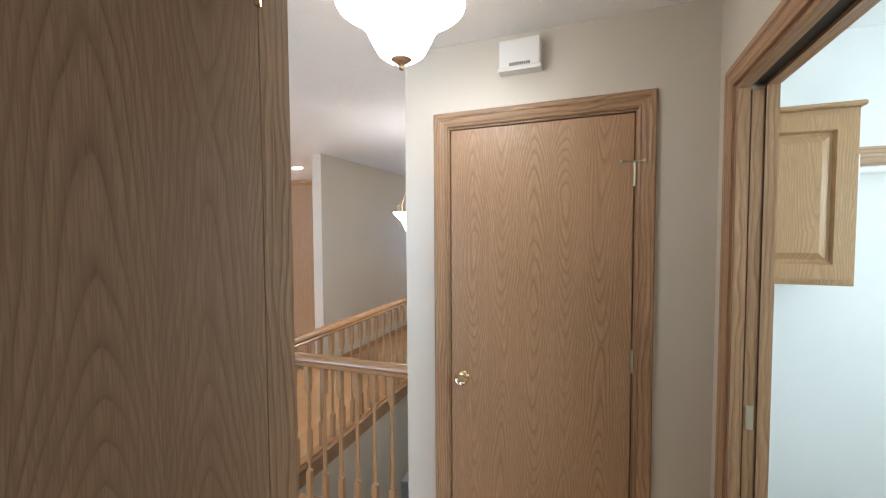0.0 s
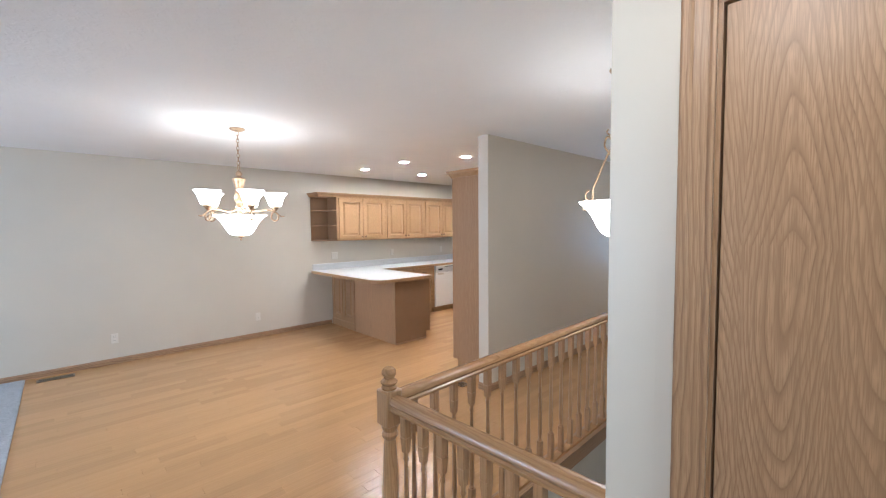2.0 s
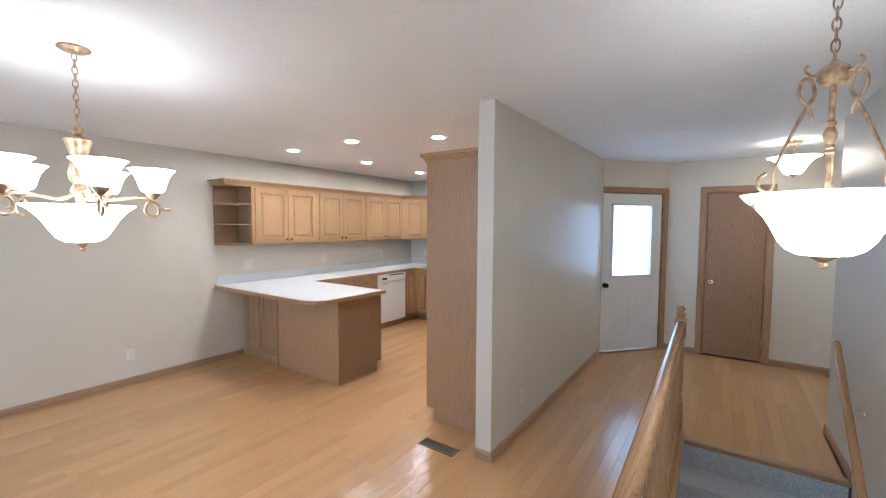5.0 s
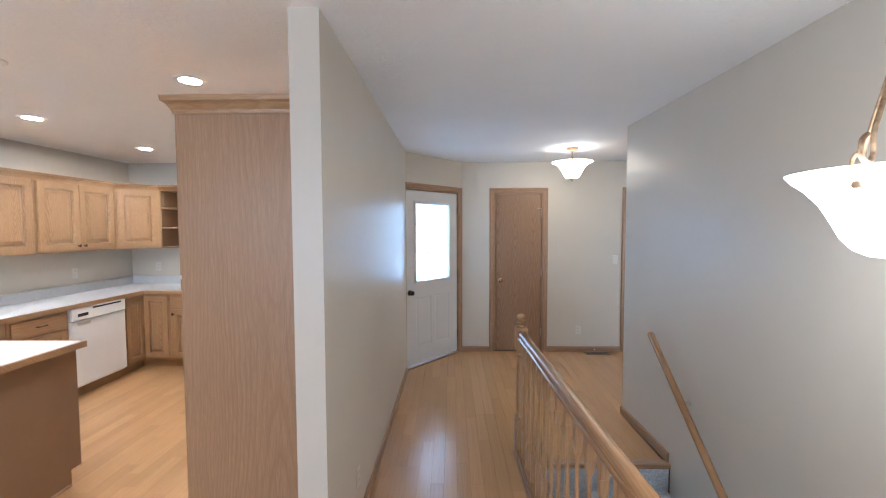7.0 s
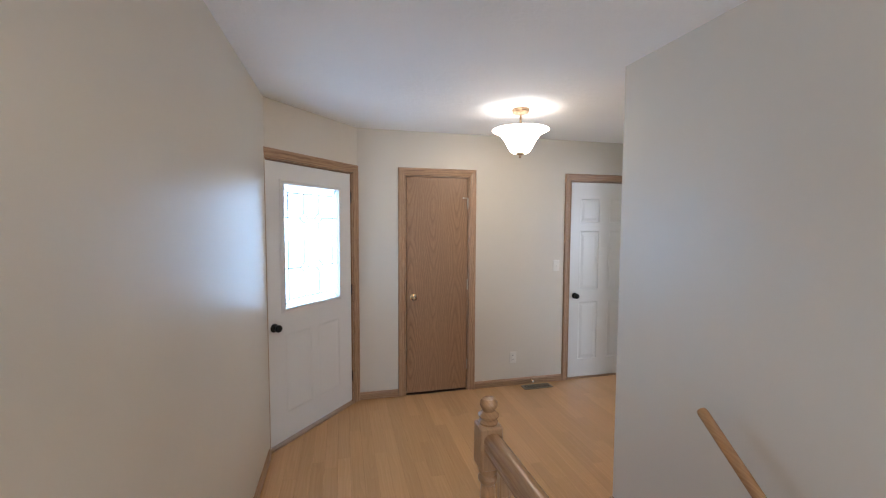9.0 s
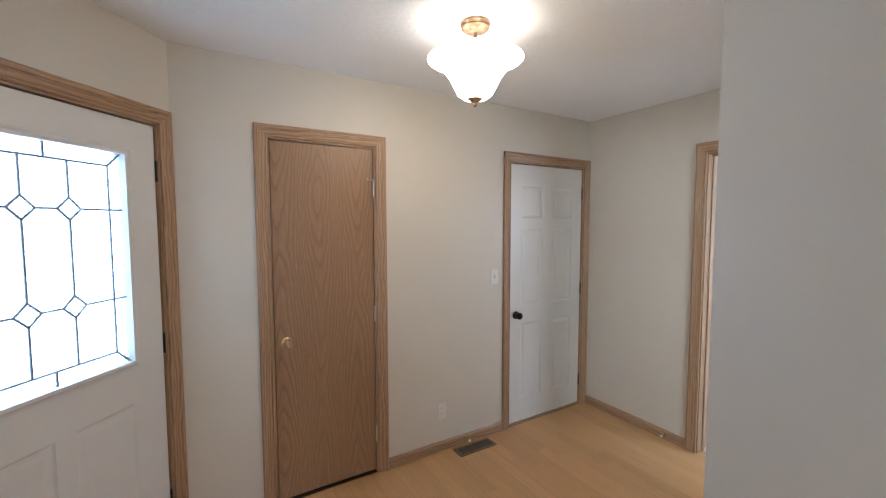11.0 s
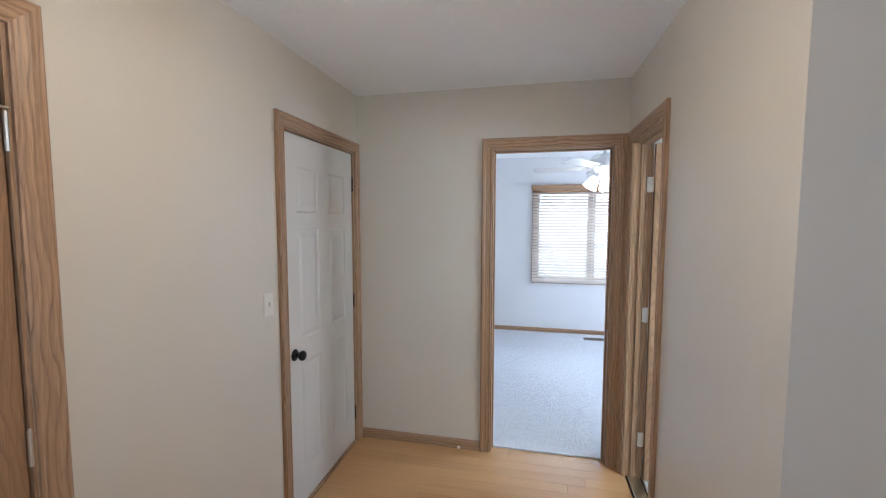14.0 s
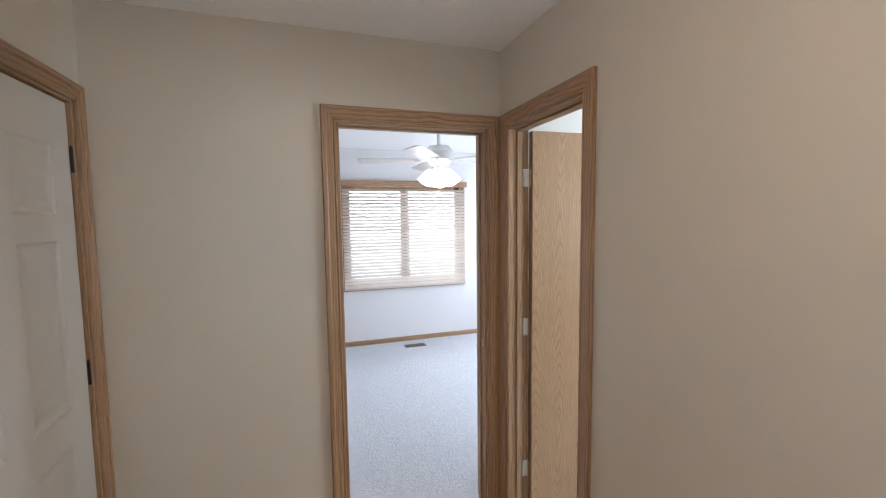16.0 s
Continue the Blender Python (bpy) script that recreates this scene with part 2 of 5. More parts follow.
tile_mat, _, _ = material("white_bathroom_floor_vinyl", (0.72, 0.73, 0.73), 0.35)


def glowing(name, colour, strength, swirl=0.0):
    m, t, p = material(name, (0.85, 0.83, 0.80), 0.35)
    g = Graph(t)
    o, _ = g.coords()
    if swirl:
        n = g.noise(o, 9, 3, 0.55, 1.5)
        t.links.new(g.mix(n, tuple(c * (1 - swirl) for c in colour), colour), p.inputs["Emission Color"])
    else:
        p.inputs["Emission Color"].default_value = (*colour, 1)
    p.inputs["Emission Strength"].default_value = strength
    return m


foyer_glass = glowing("lit_foyer_alabaster_glass", (1.0, 0.83, 0.62), SHADE * 2.35, 0.25)
hall_glass = glowing("lit_hall_alabaster_glass", (1.0, 0.965, 0.92), SHADE * 1.75, 0.25)
pendant_glass = glowing("lit_pendant_alabaster_glass", (1.0, 0.965, 0.92), SHADE * 2.2, 0.25)
inner_glass = glowing("lit_inside_of_glass", (1.0, 0.975, 0.95), SHADE * 0.55)
inner_flush = glowing("lit_inside_of_flush_bowl", (1.0, 0.93, 0.84), SHADE * 0.30)
shade_glass = glowing("lit_alabaster_glass", (1.0, 0.975, 0.945), SHADE * 1.45, 0.25)
downlight_mat = glowing("lit_downlight", (1.0, 0.97, 0.93), DOWNLIGHT)
fan_shade = glowing("lit_fan_shade", (1.0, 0.97, 0.93), 4.0)
outdoor = glowing("overcast_outdoors", (0.46, 0.69, 1.0), BACKDROP)
outdoor_side = glowing("overcast_side_yard", (0.58, 0.76, 1.0), 1.0)


def textured_glass():
    m = bpy.data.materials.new("textured_leaded_glass")
    m.use_nodes = True
    t = m.node_tree
    t.nodes.clear()
    g = Graph(t)
    out = t.nodes.new("ShaderNodeOutputMaterial")
    clear, trans, gloss = t.nodes.new("ShaderNodeBsdfTransparent"), t.nodes.new("ShaderNodeBsdfTranslucent"), t.nodes.new("ShaderNodeBsdfGlossy")
    clear.inputs[0].default_value = (0.93, 0.96, 0.98, 1)
    trans.inputs[0].default_value = (0.9, 0.93, 0.95, 1)
    gloss.inputs["Roughness"].default_value = 0.1
    o, xyz = g.coords()
    n = g.noise(g.vec(g.math("MULTIPLY", xyz[0], 30), xyz[1], g.math("MULTIPLY", xyz[2], 45)), 2.0, 3)
    t.links.new(g.bump(n, 0.4, 0.01), gloss.inputs["Normal"])
    a, b = t.nodes.new("ShaderNodeMixShader"), t.nodes.new("ShaderNodeMixShader")
    g.put(a.inputs[0], g.ramp(n, [(0.35, (0.05, 0.05, 0.05)), (0.65, (0.35, 0.35, 0.35))]))
    t.links.new(clear.outputs[0], a.inputs[1])
    t.links.new(trans.outputs[0], a.inputs[2])
    b.inputs[0].default_value = 0.06
    t.links.new(a.outputs[0], b.inputs[1])
    t.links.new(gloss.outputs[0], b.inputs[2])
    t.links.new(b.outputs[0], out.inputs[0])
    return m


leaded_glass = textured_glass()
crystal, _t, _p = material("cut_crystal", (0.95, 0.93, 0.88), 0.05)
_p.inputs["Transmission Weight"].default_value = 0.95


# ---- building helpers ----
def mesh_object(name, bm, mat, smooth=False):
    me = bpy.data.meshes.new(name)
    bmesh.ops.recalc_face_normals(bm, faces=bm.faces)
    bm.to_mesh(me)
    bm.free()
    me.materials.append(mat)
    if smooth:
        for poly in me.polygons:
            poly.use_smooth = True
        me.set_sharp_from_angle(angle=radians(40))
    return new(name, me)


def part(name, bm, mat, parent, label="", smooth=False):
    ob = mesh_object(name, bm, mat, smooth)
    ob.parent = parent
    return tagged(ob, label)


def thing(name, m, label, category, group="", kind=""):
    ob = new(name)
    ob.empty_display_size = 0.1
    ob.matrix_world = m
    return tagged(ob, label, category, group, kind)


def structure(name, bm, mat, label, category=""):
    return tagged(mesh_object(name, bm, mat), label, category or name.split("_")[0], kind="structure")


def box(bm, x0, x1, y0, y1, z0, z1, bevel=0.0, seg=1):
    r = bmesh.ops.create_cube(bm, size=1.0)
    vs = r["verts"]
    for v in vs:
        v.co = Vector(((x0 + x1) / 2 + v.co.x * (x1 - x0), (y0 + y1) / 2 + v.co.y * (y1 - y0), (z0 + z1) / 2 + v.co.z * (z1 - z0)))
    if bevel:
        edges = {e for v in vs for e in v.link_edges}
        bmesh.ops.bevel(bm, geom=list(edges), offset=bevel, segments=seg, affect="EDGES", profile=0.6)
    return bm


def bx(*args, **kw):
    return box(bmesh.new(), *args, **kw)


def prism(bm, poly, z0, z1):
    low = [bm.verts.new((x, y, z0)) for x, y in poly]
    high = [bm.verts.new((x, y, z1)) for x, y in poly]
    n = len(poly)
    bm.faces.new(low[::-1])
    bm.faces.new(high)
    for i in range(n):
        bm.faces.new((low[i], low[(i + 1) % n], high[(i + 1) % n], high[i]))
    return bm


def lathe(profile, seg=28, centre=(0, 0, 0), bm=None, flute=0.0):
    bm = bm or bmesh.new()
    rings = []
    for r, z in profile:
        ring = []
        for i in range(seg):
            a = 2 * math.pi * i / seg
            rr = r * (1 - flute * (i % 2))
            ring.append(bm.verts.new((centre[0] + rr * math.cos(a), centre[1] + rr * math.sin(a), centre[2] + z)))
        rings.append(ring)
    for p, q in zip(rings, rings[1:]):
        for i in range(seg):
            bm.faces.new((p[i], p[(i + 1) % seg], q[(i + 1) % seg], q[i]))
    if profile[0][0] > 1e-4:
        bm.faces.new(rings[0][::-1])
    if profile[-1][0] > 1e-4:
        bm.faces.new(rings[-1])
    return bm


def shell(profile, wall=0.004, seg=40, centre=(0, 0, 0)):
    """A turned bowl, open at its rim, with a wall thickness."""
    inner = [(max(r - wall, 0.001), z) for r, z in profile][::-1]
    bm = lathe(profile + inner, seg, centre)
    for i, face in enumerate(bm.faces):
        if len(profile) * seg <= i < (len(profile) + len(inner) - 1) * seg:
            face.material_index = 1
    return bm


def glass_part(name, bm, mat, parent, label, inside=None):
    ob = part(name, bm, mat, parent, label, True)
    ob.data.materials.append(inside or inner_glass)
    return ob


def tube(points, radius, seg=8, bm=None, closed=False):
    bm = bm or bmesh.new()
    pts = [Vector(p) for p in points]
    n = len(pts)
    rings = []
    side = None
    for i, p in enumerate(pts):
        if closed:
            d = (pts[(i + 1) % n] - pts[i - 1]).normalized()
        else:
            d = (pts[min(i + 1, n - 1)] - pts[max(i - 1, 0)]).normalized()
        if side is None:
            side = d.orthogonal().normalized()
        side = (side - d * side.dot(d)).normalized()
        up = d.cross(side)
        r = radius[i] if isinstance(radius, (list, tuple)) else radius
        rings.append([bm.verts.new(p + r * (math.cos(a) * side + math.sin(a) * up)) for a in [2 * math.pi * k / seg for k in range(seg)]])
    for i in range(n if closed else n - 1):
        p, q = rings[i], rings[(i + 1) % n]
        for k in range(seg):
            bm.faces.new((p[k], p[(k + 1) % seg], q[(k + 1) % seg], q[k]))
    if not closed:
        bm.faces.new(rings[0][::-1])
        bm.faces.new(rings[-1])
    return bm


def sweep(profile, points_of):
    """Joins copies of a closed profile: points_of(u, t) gives the corner's place at each station in turn."""
    bm = bmesh.new()
    stations = [[bm.verts.new(p) for p in row] for row in zip(*[points_of(u, t) for u, t in profile])]
    n = len(profile)
    for a, b in zip(stations, stations[1:]):
        for i in range(n):
            bm.faces.new((a[i], a[(i + 1) % n], b[(i + 1) % n], b[i]))
    bm.faces.new(stations[0][::-1])
    bm.faces.new(stations[-1])
    return bm


def panelled(bm, xs, zs, panels, y, thick, inset=0.022, sink=0.007, raise_=0.022):
    """A door leaf whose front (towards -y) has sunk and raised panels in the given cells."""
    def quad(a, b, c, d):
        bm.faces.new([bm.verts.new(v) for v in (a, b, c, d)])

    for i in range(len(xs) - 1):
        for j in range(len(zs) - 1):
            x0, x1, z0, z1 = xs[i], xs[i + 1], zs[j], zs[j + 1]
            if (i, j) not in panels:
                quad((x0, y, z0), (x1, y, z0), (x1, y, z1), (x0, y, z1))
                continue
            rings = [(0, 0), (0.004, sink * 0.5), (inset * 0.45, sink), (inset, sink), (inset + raise_, 0.0015)]
            loops = [[(x0 + d, y + s, z0 + d), (x1 - d, y + s, z0 + d), (x1 - d, y + s, z1 - d), (x0 + d, y + s, z1 - d)] for d, s in rings]
            for a, b in zip(loops, loops[1:]):
                for k in range(4):
                    quad(a[k], a[(k + 1) % 4], b[(k + 1) % 4], b[k])
            quad(*loops[-1])
    X0, X1, Z0, Z1, Y = xs[0], xs[-1], zs[0], zs[-1], y + thick
    quad((X1, Y, Z0), (X0, Y, Z0), (X0, Y, Z1), (X1, Y, Z1))
    quad((X0, Y, Z0), (X0, y, Z0), (X0, y, Z1), (X0, Y, Z1))
    quad((X1, y, Z0), (X1, Y, Z0), (X1, Y, Z1), (X1, y, Z1))
    quad((X0, y, Z1), (X1, y, Z1), (X1, Y, Z1), (X0, Y, Z1))
    quad((X0, Y, Z0), (X1, Y, Z0), (X1, y, Z0), (X0, y, Z0))
    bmesh.ops.remove_doubles(bm, verts=bm.verts, dist=0.0002)
    return bm


def wall(name, p0, p1, thick, z0, z1, label, openings=(), mat=None):
    """A wall along p0 -> p1 with its thickness to the left of that way; openings are (from, to, bottom, top) along it."""
    bm = bmesh.new()
    d = Vector((p1[0] - p0[0], p1[1] - p0[1]))
    length, at = d.length, 0.0
    for a, b, lo, hi in sorted(openings):
        if a > at:
            box(bm, at, a, 0, thick, z0, z1)
        if lo > z0:
            box(bm, a, b, 0, thick, z0, lo)
        if hi < z1:
            box(bm, a, b, 0, thick, hi, z1)
        at = b
    if at < length:
        box(bm, at, length, 0, thick, z0, z1)
    ob = structure(name, bm, mat or wall_paint, label, "wall")
    ob.matrix_world = pose(p0[0], p0[1], 0, 0, 0, math.degrees(math.atan2(d.y, d.x)))
    return ob


# ---- large structure ----
CEIL, HEAD = 2.435, 2.04
subfloor, _, _ = material("subfloor", (0.10, 0.06, 0.035), 0.7)
wall("wall_linen", (-0.685, 1.945), (0.52, 1.945), 0.115, 0, CEIL, "greige painted wall holding the linen closet door", [(0.109, 0.929, 0, 2.054)])
wall("wall_stair", (-0.855, 5.72), (-0.80, 1.945), 0.115, -2.7, CEIL, "greige painted wall beside the open stairwell")
wall("wall_bathroom", (0.903, 5.72), (-0.74, 5.72), 0.115, 0, CEIL, "greige painted foyer wall with the bathroom doorway", [(0.194, 0.793, 0, HEAD)])
wall("wall_bedroom", (0.788, 7.49), (0.788, 5.72), 0.115, 0, CEIL, "greige painted foyer wall with the bedroom doorway", [(0.941, 1.690, 0, HEAD)])
wall("wall_foyer", (-2.189, 7.49), (0.903, 7.49), 0.115, 0, CEIL, "greige painted foyer wall with coat closet and garage doors", [(0.424, 1.032, 0, HEAD), (2.103, 2.911, 0, HEAD)])
wall("wall_entry", (-2.853, 6.709), (-2.189, 7.49), 0.15, 0, CEIL, "short angled wall holding the front door", [(0.043, 0.957, 0, HEAD)])
wall("wall_partition", (-2.82, 3.85), (-2.82, 6.80), 0.12, 0, CEIL, "free-ending greige partition between kitchen and foyer hall")
wall("wall_dining", (-6.435, -4.0), (-6.435, 7.53), 0.12, 0, 3.5, "long greige painted wall of dining area and kitchen")
wall("wall_kitchen_corner", (-4.60, 7.41), (-2.94, 6.80), 0.1, 0, CEIL, "angled kitchen corner wall beside the porch")
wall("wall_kitchen", (-6.435, 7.41), (-4.60, 7.41), 0.12, 0, CEIL, "greige painted back wall of the kitchen")
wall("wall_living", (-1.2, -4.0), (-6.435, -4.0), 0.12, 0, 3.5, "plain living room wall with a wide window opening", [(1.6, 4.4, 0.6, 2.1)])
wall("wall_living_side", (-1.2, 0.632), (-1.2, -4.12), 0.115, 0, 3.5, "plain wall between living room and start room")
wall("wall_hall", (2.4, 0.721), (-1.2, 0.721), 0.088, 0, 2.6, "greige painted hall wall with an open doorway", [(1.950, 2.826, 0, HEAD)])
wall("wall_laundry", (0.52, 1.945), (0.52, 0.722), 0.115, 0, CEIL, "greige painted hall wall with the laundry pocket door opening", [(0.204, 1.104, 0, HEAD)])
wall("wall_laundry_back", (0.52, 2.455), (2.4, 2.455), 0.115, 0, CEIL, "pale laundry room wall behind the cabinet", mat=cool_paint)
wall("wall_laundry_inner", (0.635, 1.945), (0.635, 2.455), 0.115, 0, CEIL, "pale laundry wall behind the linen closet", mat=cool_paint)
wall("wall_laundry_side", (2.4, 2.57), (2.4, 0.62), 0.115, 0, CEIL, "pale laundry room side wall", mat=cool_paint)
wall("wall_start_side", (1.2, 0.632), (1.2, -3.0), 0.115, 0, CEIL, "plain wall of the room where the walk begins")
wall("wall_start_back", (1.2, -3.0), (-1.085, -3.0), 0.115, 0, CEIL, "plain back wall of the room where the walk begins")
wall("wall_bedroom_window", (3.9, 7.715), (3.9, 3.285), 0.14, 0, CEIL, "pale bedroom wall with the window", [(1.475, 2.955, 0.75, 1.99)], cool_paint)
wall("wall_bedroom_left", (0.903, 7.6), (3.9, 7.6), 0.115, 0, CEIL, "pale plain bedroom wall", mat=cool_paint)
# the opening here is added, out of view, for the bedroom fill
wall("wall_bedroom_right", (3.9, 3.4), (0.903, 3.4), 0.115, 0, CEIL, "pale bedroom wall with an unseen opening added for the fill lamp", [(0.7, 1.9, 0.85, 2.05)], cool_paint)
wall("wall_bathroom_side", (0.903, 5.605), (0.903, 3.4), 0.115, 0, CEIL, "pale bathroom wall", mat=cool_paint)
wall("wall_bathroom_back", (0.903, 3.4), (-0.70, 3.4), 0.115, 0, CEIL, "pale bathroom back wall", mat=cool_paint)
wall("wall_stair_left", (-1.70, 2.0), (-1.775, 4.97), 0.1, -2.7, -0.021, "painted stairwell wall below the long railing")
wall("wall_stair_near", (-0.80, 2.0), (-1.975, 2.0), 0.1, -2.7, -0.021, "painted stairwell wall below the short railing")

# unseen pieces added behind the foyer doors to stop backdrop light leaking under them
wall("wall_closet_back", (-2.05, 8.25), (0.903, 8.25), 0.1, -0.2, CEIL, "unseen back wall added behind the foyer doors to block outdoor light")
wall("wall_closet_side", (-1.95, 7.605), (-1.95, 8.25), 0.1, -0.2, CEIL, "unseen side wall added behind the closet door to block outdoor light")
wall("wall_linen_back", (-0.685, 2.36), (0.52, 2.36), 0.08, 0, CEIL, "plain back wall of the linen closet")
structure("floor_closet", bx(-1.95, 0.903, 7.6, 8.25, -0.2, -0.001), subfloor, "unseen floor added behind the foyer doors to block outdoor light", "floor")
bm = bmesh.new()
box(bm, -6.6, 4.3, 0.5, 8.7, CEIL, CEIL + 0.12)
box(bm, -1.2, 1.4, -3.2, 0.5, CEIL, CEIL + 0.12)
box(bm, 1.4, 2.6, 0.3, 0.5, CEIL, CEIL + 0.12)
vault = [bm.verts.new(v) for v in ((-6.6, 0.5, CEIL), (-1.2, 0.5, CEIL), (-1.2, -4.2, CEIL + 0.94), (-6.6, -4.2, CEIL + 0.94))]
vault2 = [bm.verts.new(v.co + Vector((0, 0, 0.12))) for v in vault]
bm.faces.new(vault)
bm.faces.new(vault2[::-1])
for i in range(4):
    bm.faces.new((vault[i], vault[(i + 1) % 4], vault2[(i + 1) % 4], vault2[i]))
structure("ceiling", bm, ceiling_paint, "white knockdown-textured ceiling, vaulted over the living room")

bm = bmesh.new()
for x0, x1, y0, y1 in ((-6.435, -2.82, 0.575, 7.41), (-2.82, -1.80, 0.575, 7.6), (-1.80, -0.83, 0.62, 1.97), (-1.80, -0.8, 4.97, 7.6), (-0.83, 2.4, 0.62, 2.46), (-0.8, 0.85, 5.6, 7.6)):
    box(bm, x0, x1, y0, y1, -0.26, -0.014)
floor = structure("floor", bm, subfloor, "honey-coloured strip laminate floor of boards laid lengthwise")
structure("floor_living", bx(-6.435, -1.2, -4.0, 0.5915, -0.2, 0.012), carpet_living, "grey loop carpet in the living room", "carpet")
structure("floor_start", bx(-1.085, 1.2, -3.0, 0.62, -0.2, 0.006), carpet_light, "pale carpet in the room where the walk begins", "carpet")
structure("floor_bedroom", bx(0.85, 3.9, 3.4, 7.6, -0.2, 0.010), carpet_light, "pale grey loop carpet in the bedroom", "carpet")
structure("floor_bathroom", bx(-0.7, 0.903, 3.4, 5.6, -0.2, 0.004), tile_mat, "white vinyl bathroom floor", "floor")
structure("floor_lower", bx(-3.2, 0.0, 0.5, 5.4, -2.9, -2.7), carpet_stair, "carpeted lower level floor below the stairs", "carpet")

# outdoors, behind the openings
for nm, m4, w, h in (("backdrop_entry", look((-4.0, 9.6, 1.5), (-4.0, 7.1, 1.5)), 9, 6), ("backdrop_bedroom", look((6.5, 5.4, 1.5), (4, 5.4, 1.4)), 9, 6), ("backdrop_living", look((-4.2, -7.5, 1.5), (-4.2, -4, 1.4)), 9, 6)):
    bd = structure(nm, bx(-w / 2, w / 2, -h / 2, h / 2, -0.02, 0), outdoor_side if nm == "backdrop_bedroom" else outdoor, "bright overcast outdoors behind the window", "backdrop")
    bd.matrix_world = m4


# ---- trim ----
def baseboard(p0, p1, mat=None):
    """Oak skirting along p0 -> p1, on the right hand of that way."""
    d = Vector((p1[0] - p0[0], p1[1] - p0[1]))
    L = d.length
    prof = [(0, 0.001), (-0.013, 0.001), (-0.013, 0.050), (-0.010, 0.058), (-0.006, 0.066), (0, 0.068)]
    bm = sweep(prof, lambda u, z: [(0, u, z), (L, u, z)])
    ob = structure("baseboard", bm, mat or oak_x, "low oak baseboard along the foot of the wall", "trim")
    ob.matrix_world = pose(p0[0], p0[1], 0, 0, 0, math.degrees(math.atan2(d.y, d.x)))
    return ob


for a, b in (((-6.435, -4.0), (-6.435, 4.13)), ((-2.82, 3.837), (-2.82, 6.69)), ((-2.94, 3.85), (-2.82, 3.85)), ((-2.189, 7.49), (-1.832, 7.49)), ((-1.090, 7.49), (-0.153, 7.49)),
             ((0.788, 7.49), (0.788, 6.616)), ((0.043, 5.72), (-0.868, 5.72)), ((-0.855, 5.72), (-0.844, 4.99)), ((0.311, 1.945), (0.52, 1.945)), ((-0.813, 1.945), (-0.643, 1.945)),
             ((3.9, 7.6), (3.9, 3.4)), ((1.018, 7.6), (3.9, 7.6))):
    baseboard(a, b)

CW = 0.066
CASING = [(0.0, 0.0), (0.0, 0.010), (0.006, 0.012), (0.012, 0.009), (0.018, 0.011), (0.040, 0.014), (0.046, 0.018), (0.060, 0.019), (CW, 0.015), (CW, 0.0)]


def casing(parent, w, h, y=0.0, sign=-1):
    """Mitred colonial casing round an opening w wide and h high, on the face at y."""
    part("casing", sweep(CASING, lambda u, t: [(-u, y + sign * t, 0.0), (-u, y + sign * t, h + u)]), oak_z, parent)
    part("casing", sweep(CASING, lambda u, t: [(w + u, y + sign * t, 0.0), (w + u, y + sign * t, h + u)]), oak_z, parent)
    part("casing", sweep(CASING, lambda u, t: [(-u, y + sign * t, h + u), (w + u, y + sign * t, h + u)]), oak_x, parent)


def jambs(parent, w, h, depth, stop_y=None):
    T = 0.009
    part("jamb", bx(0, T, 0.001, depth - 0.001, 0, h - T), oak_z, parent)
    part("jamb", bx(w - T, w, 0.001, depth - 0.001, 0, h - T), oak_z, parent)
    part("jamb", bx(0, w, 0.001, depth - 0.001, h - T, h - 0.001), oak_x, parent)
    if stop_y is not None:
        S = 0.010
        part("stop", bx(T, T + S, stop_y, stop_y + 0.032, 0, h - T - S, bevel=0.003), oak_z, parent)
        part("stop", bx(w - T - S, w - T, stop_y, stop_y + 0.032, 0, h - T - S, bevel=0.003), oak_z, parent)
        part("stop", bx(T, w - T, stop_y, stop_y + 0.032, h - T - S, h - T, bevel=0.003), oak_x, parent)


def hinge(parent, x, y, z, mat, pin=False):
    bm = tube([(x, y, z - 0.045), (x, y, z + 0.045)], 0.0055, 8)
    tube([(x, y, z + 0.045), (x, y, z + 0.052)], 0.0040, 8, bm)
    h = part("hinge", bm, mat, parent, "", True)
    if pin:
        bm = tube([(x, y, z + 0.05), (x - 0.002, y - 0.012, z + 0.053), (x - 0.05, y - 0.022, z + 0.053)], 0.0035, 8)
        if pin == "both":
            tube([(x, y, z + 0.052), (x + 0.022, y - 0.022, z + 0.053), (x + 0.034, y - 0.022, z + 0.053)], 0.0035, 8, bm)
            lathe([(0.001, -0.006), (0.007, -0.006), (0.007, 0.006), (0.001, 0.006)], 10, (x + 0.034, y - 0.022, z + 0.053), bm)
        lathe([(0.001, -0.006), (0.007, -0.006), (0.007, 0.006), (0.001, 0.006)], 10, (x - 0.05, y - 0.022, z + 0.053), bm)
        part("hinge_stop", bm, mat, parent, "brass hinge-pin door stop", True)
    return h


def knob(parent, x, y, z, mat, crystal_ball=False):
    """A round knob on a rose; it points to -y."""
    turn = Matrix.Translation((x, y, z)) @ Matrix.Rotation(radians(90), 4, "X")
    bm = lathe([(0.001, 0.0), (0.031, 0.0), (0.031, 0.004), (0.026, 0.009), (0.012, 0.011), (0.010, 0.026)], 24)
    bm.transform(turn)
    k = part("knob_rose", bm, mat, parent, "", True)
    bm = lathe([(0.010, 0.024), (0.019, 0.031), (0.026, 0.041), (0.027, 0.049), (0.022, 0.058), (0.012, 0.062), (0.001, 0.063)], 12 if crystal_ball else 24)
    bm.transform(turn)
    part("knob", bm, crystal if crystal_ball else mat, parent, "faceted crystal door knob" if crystal_ball else "", not crystal_ball)
    return k


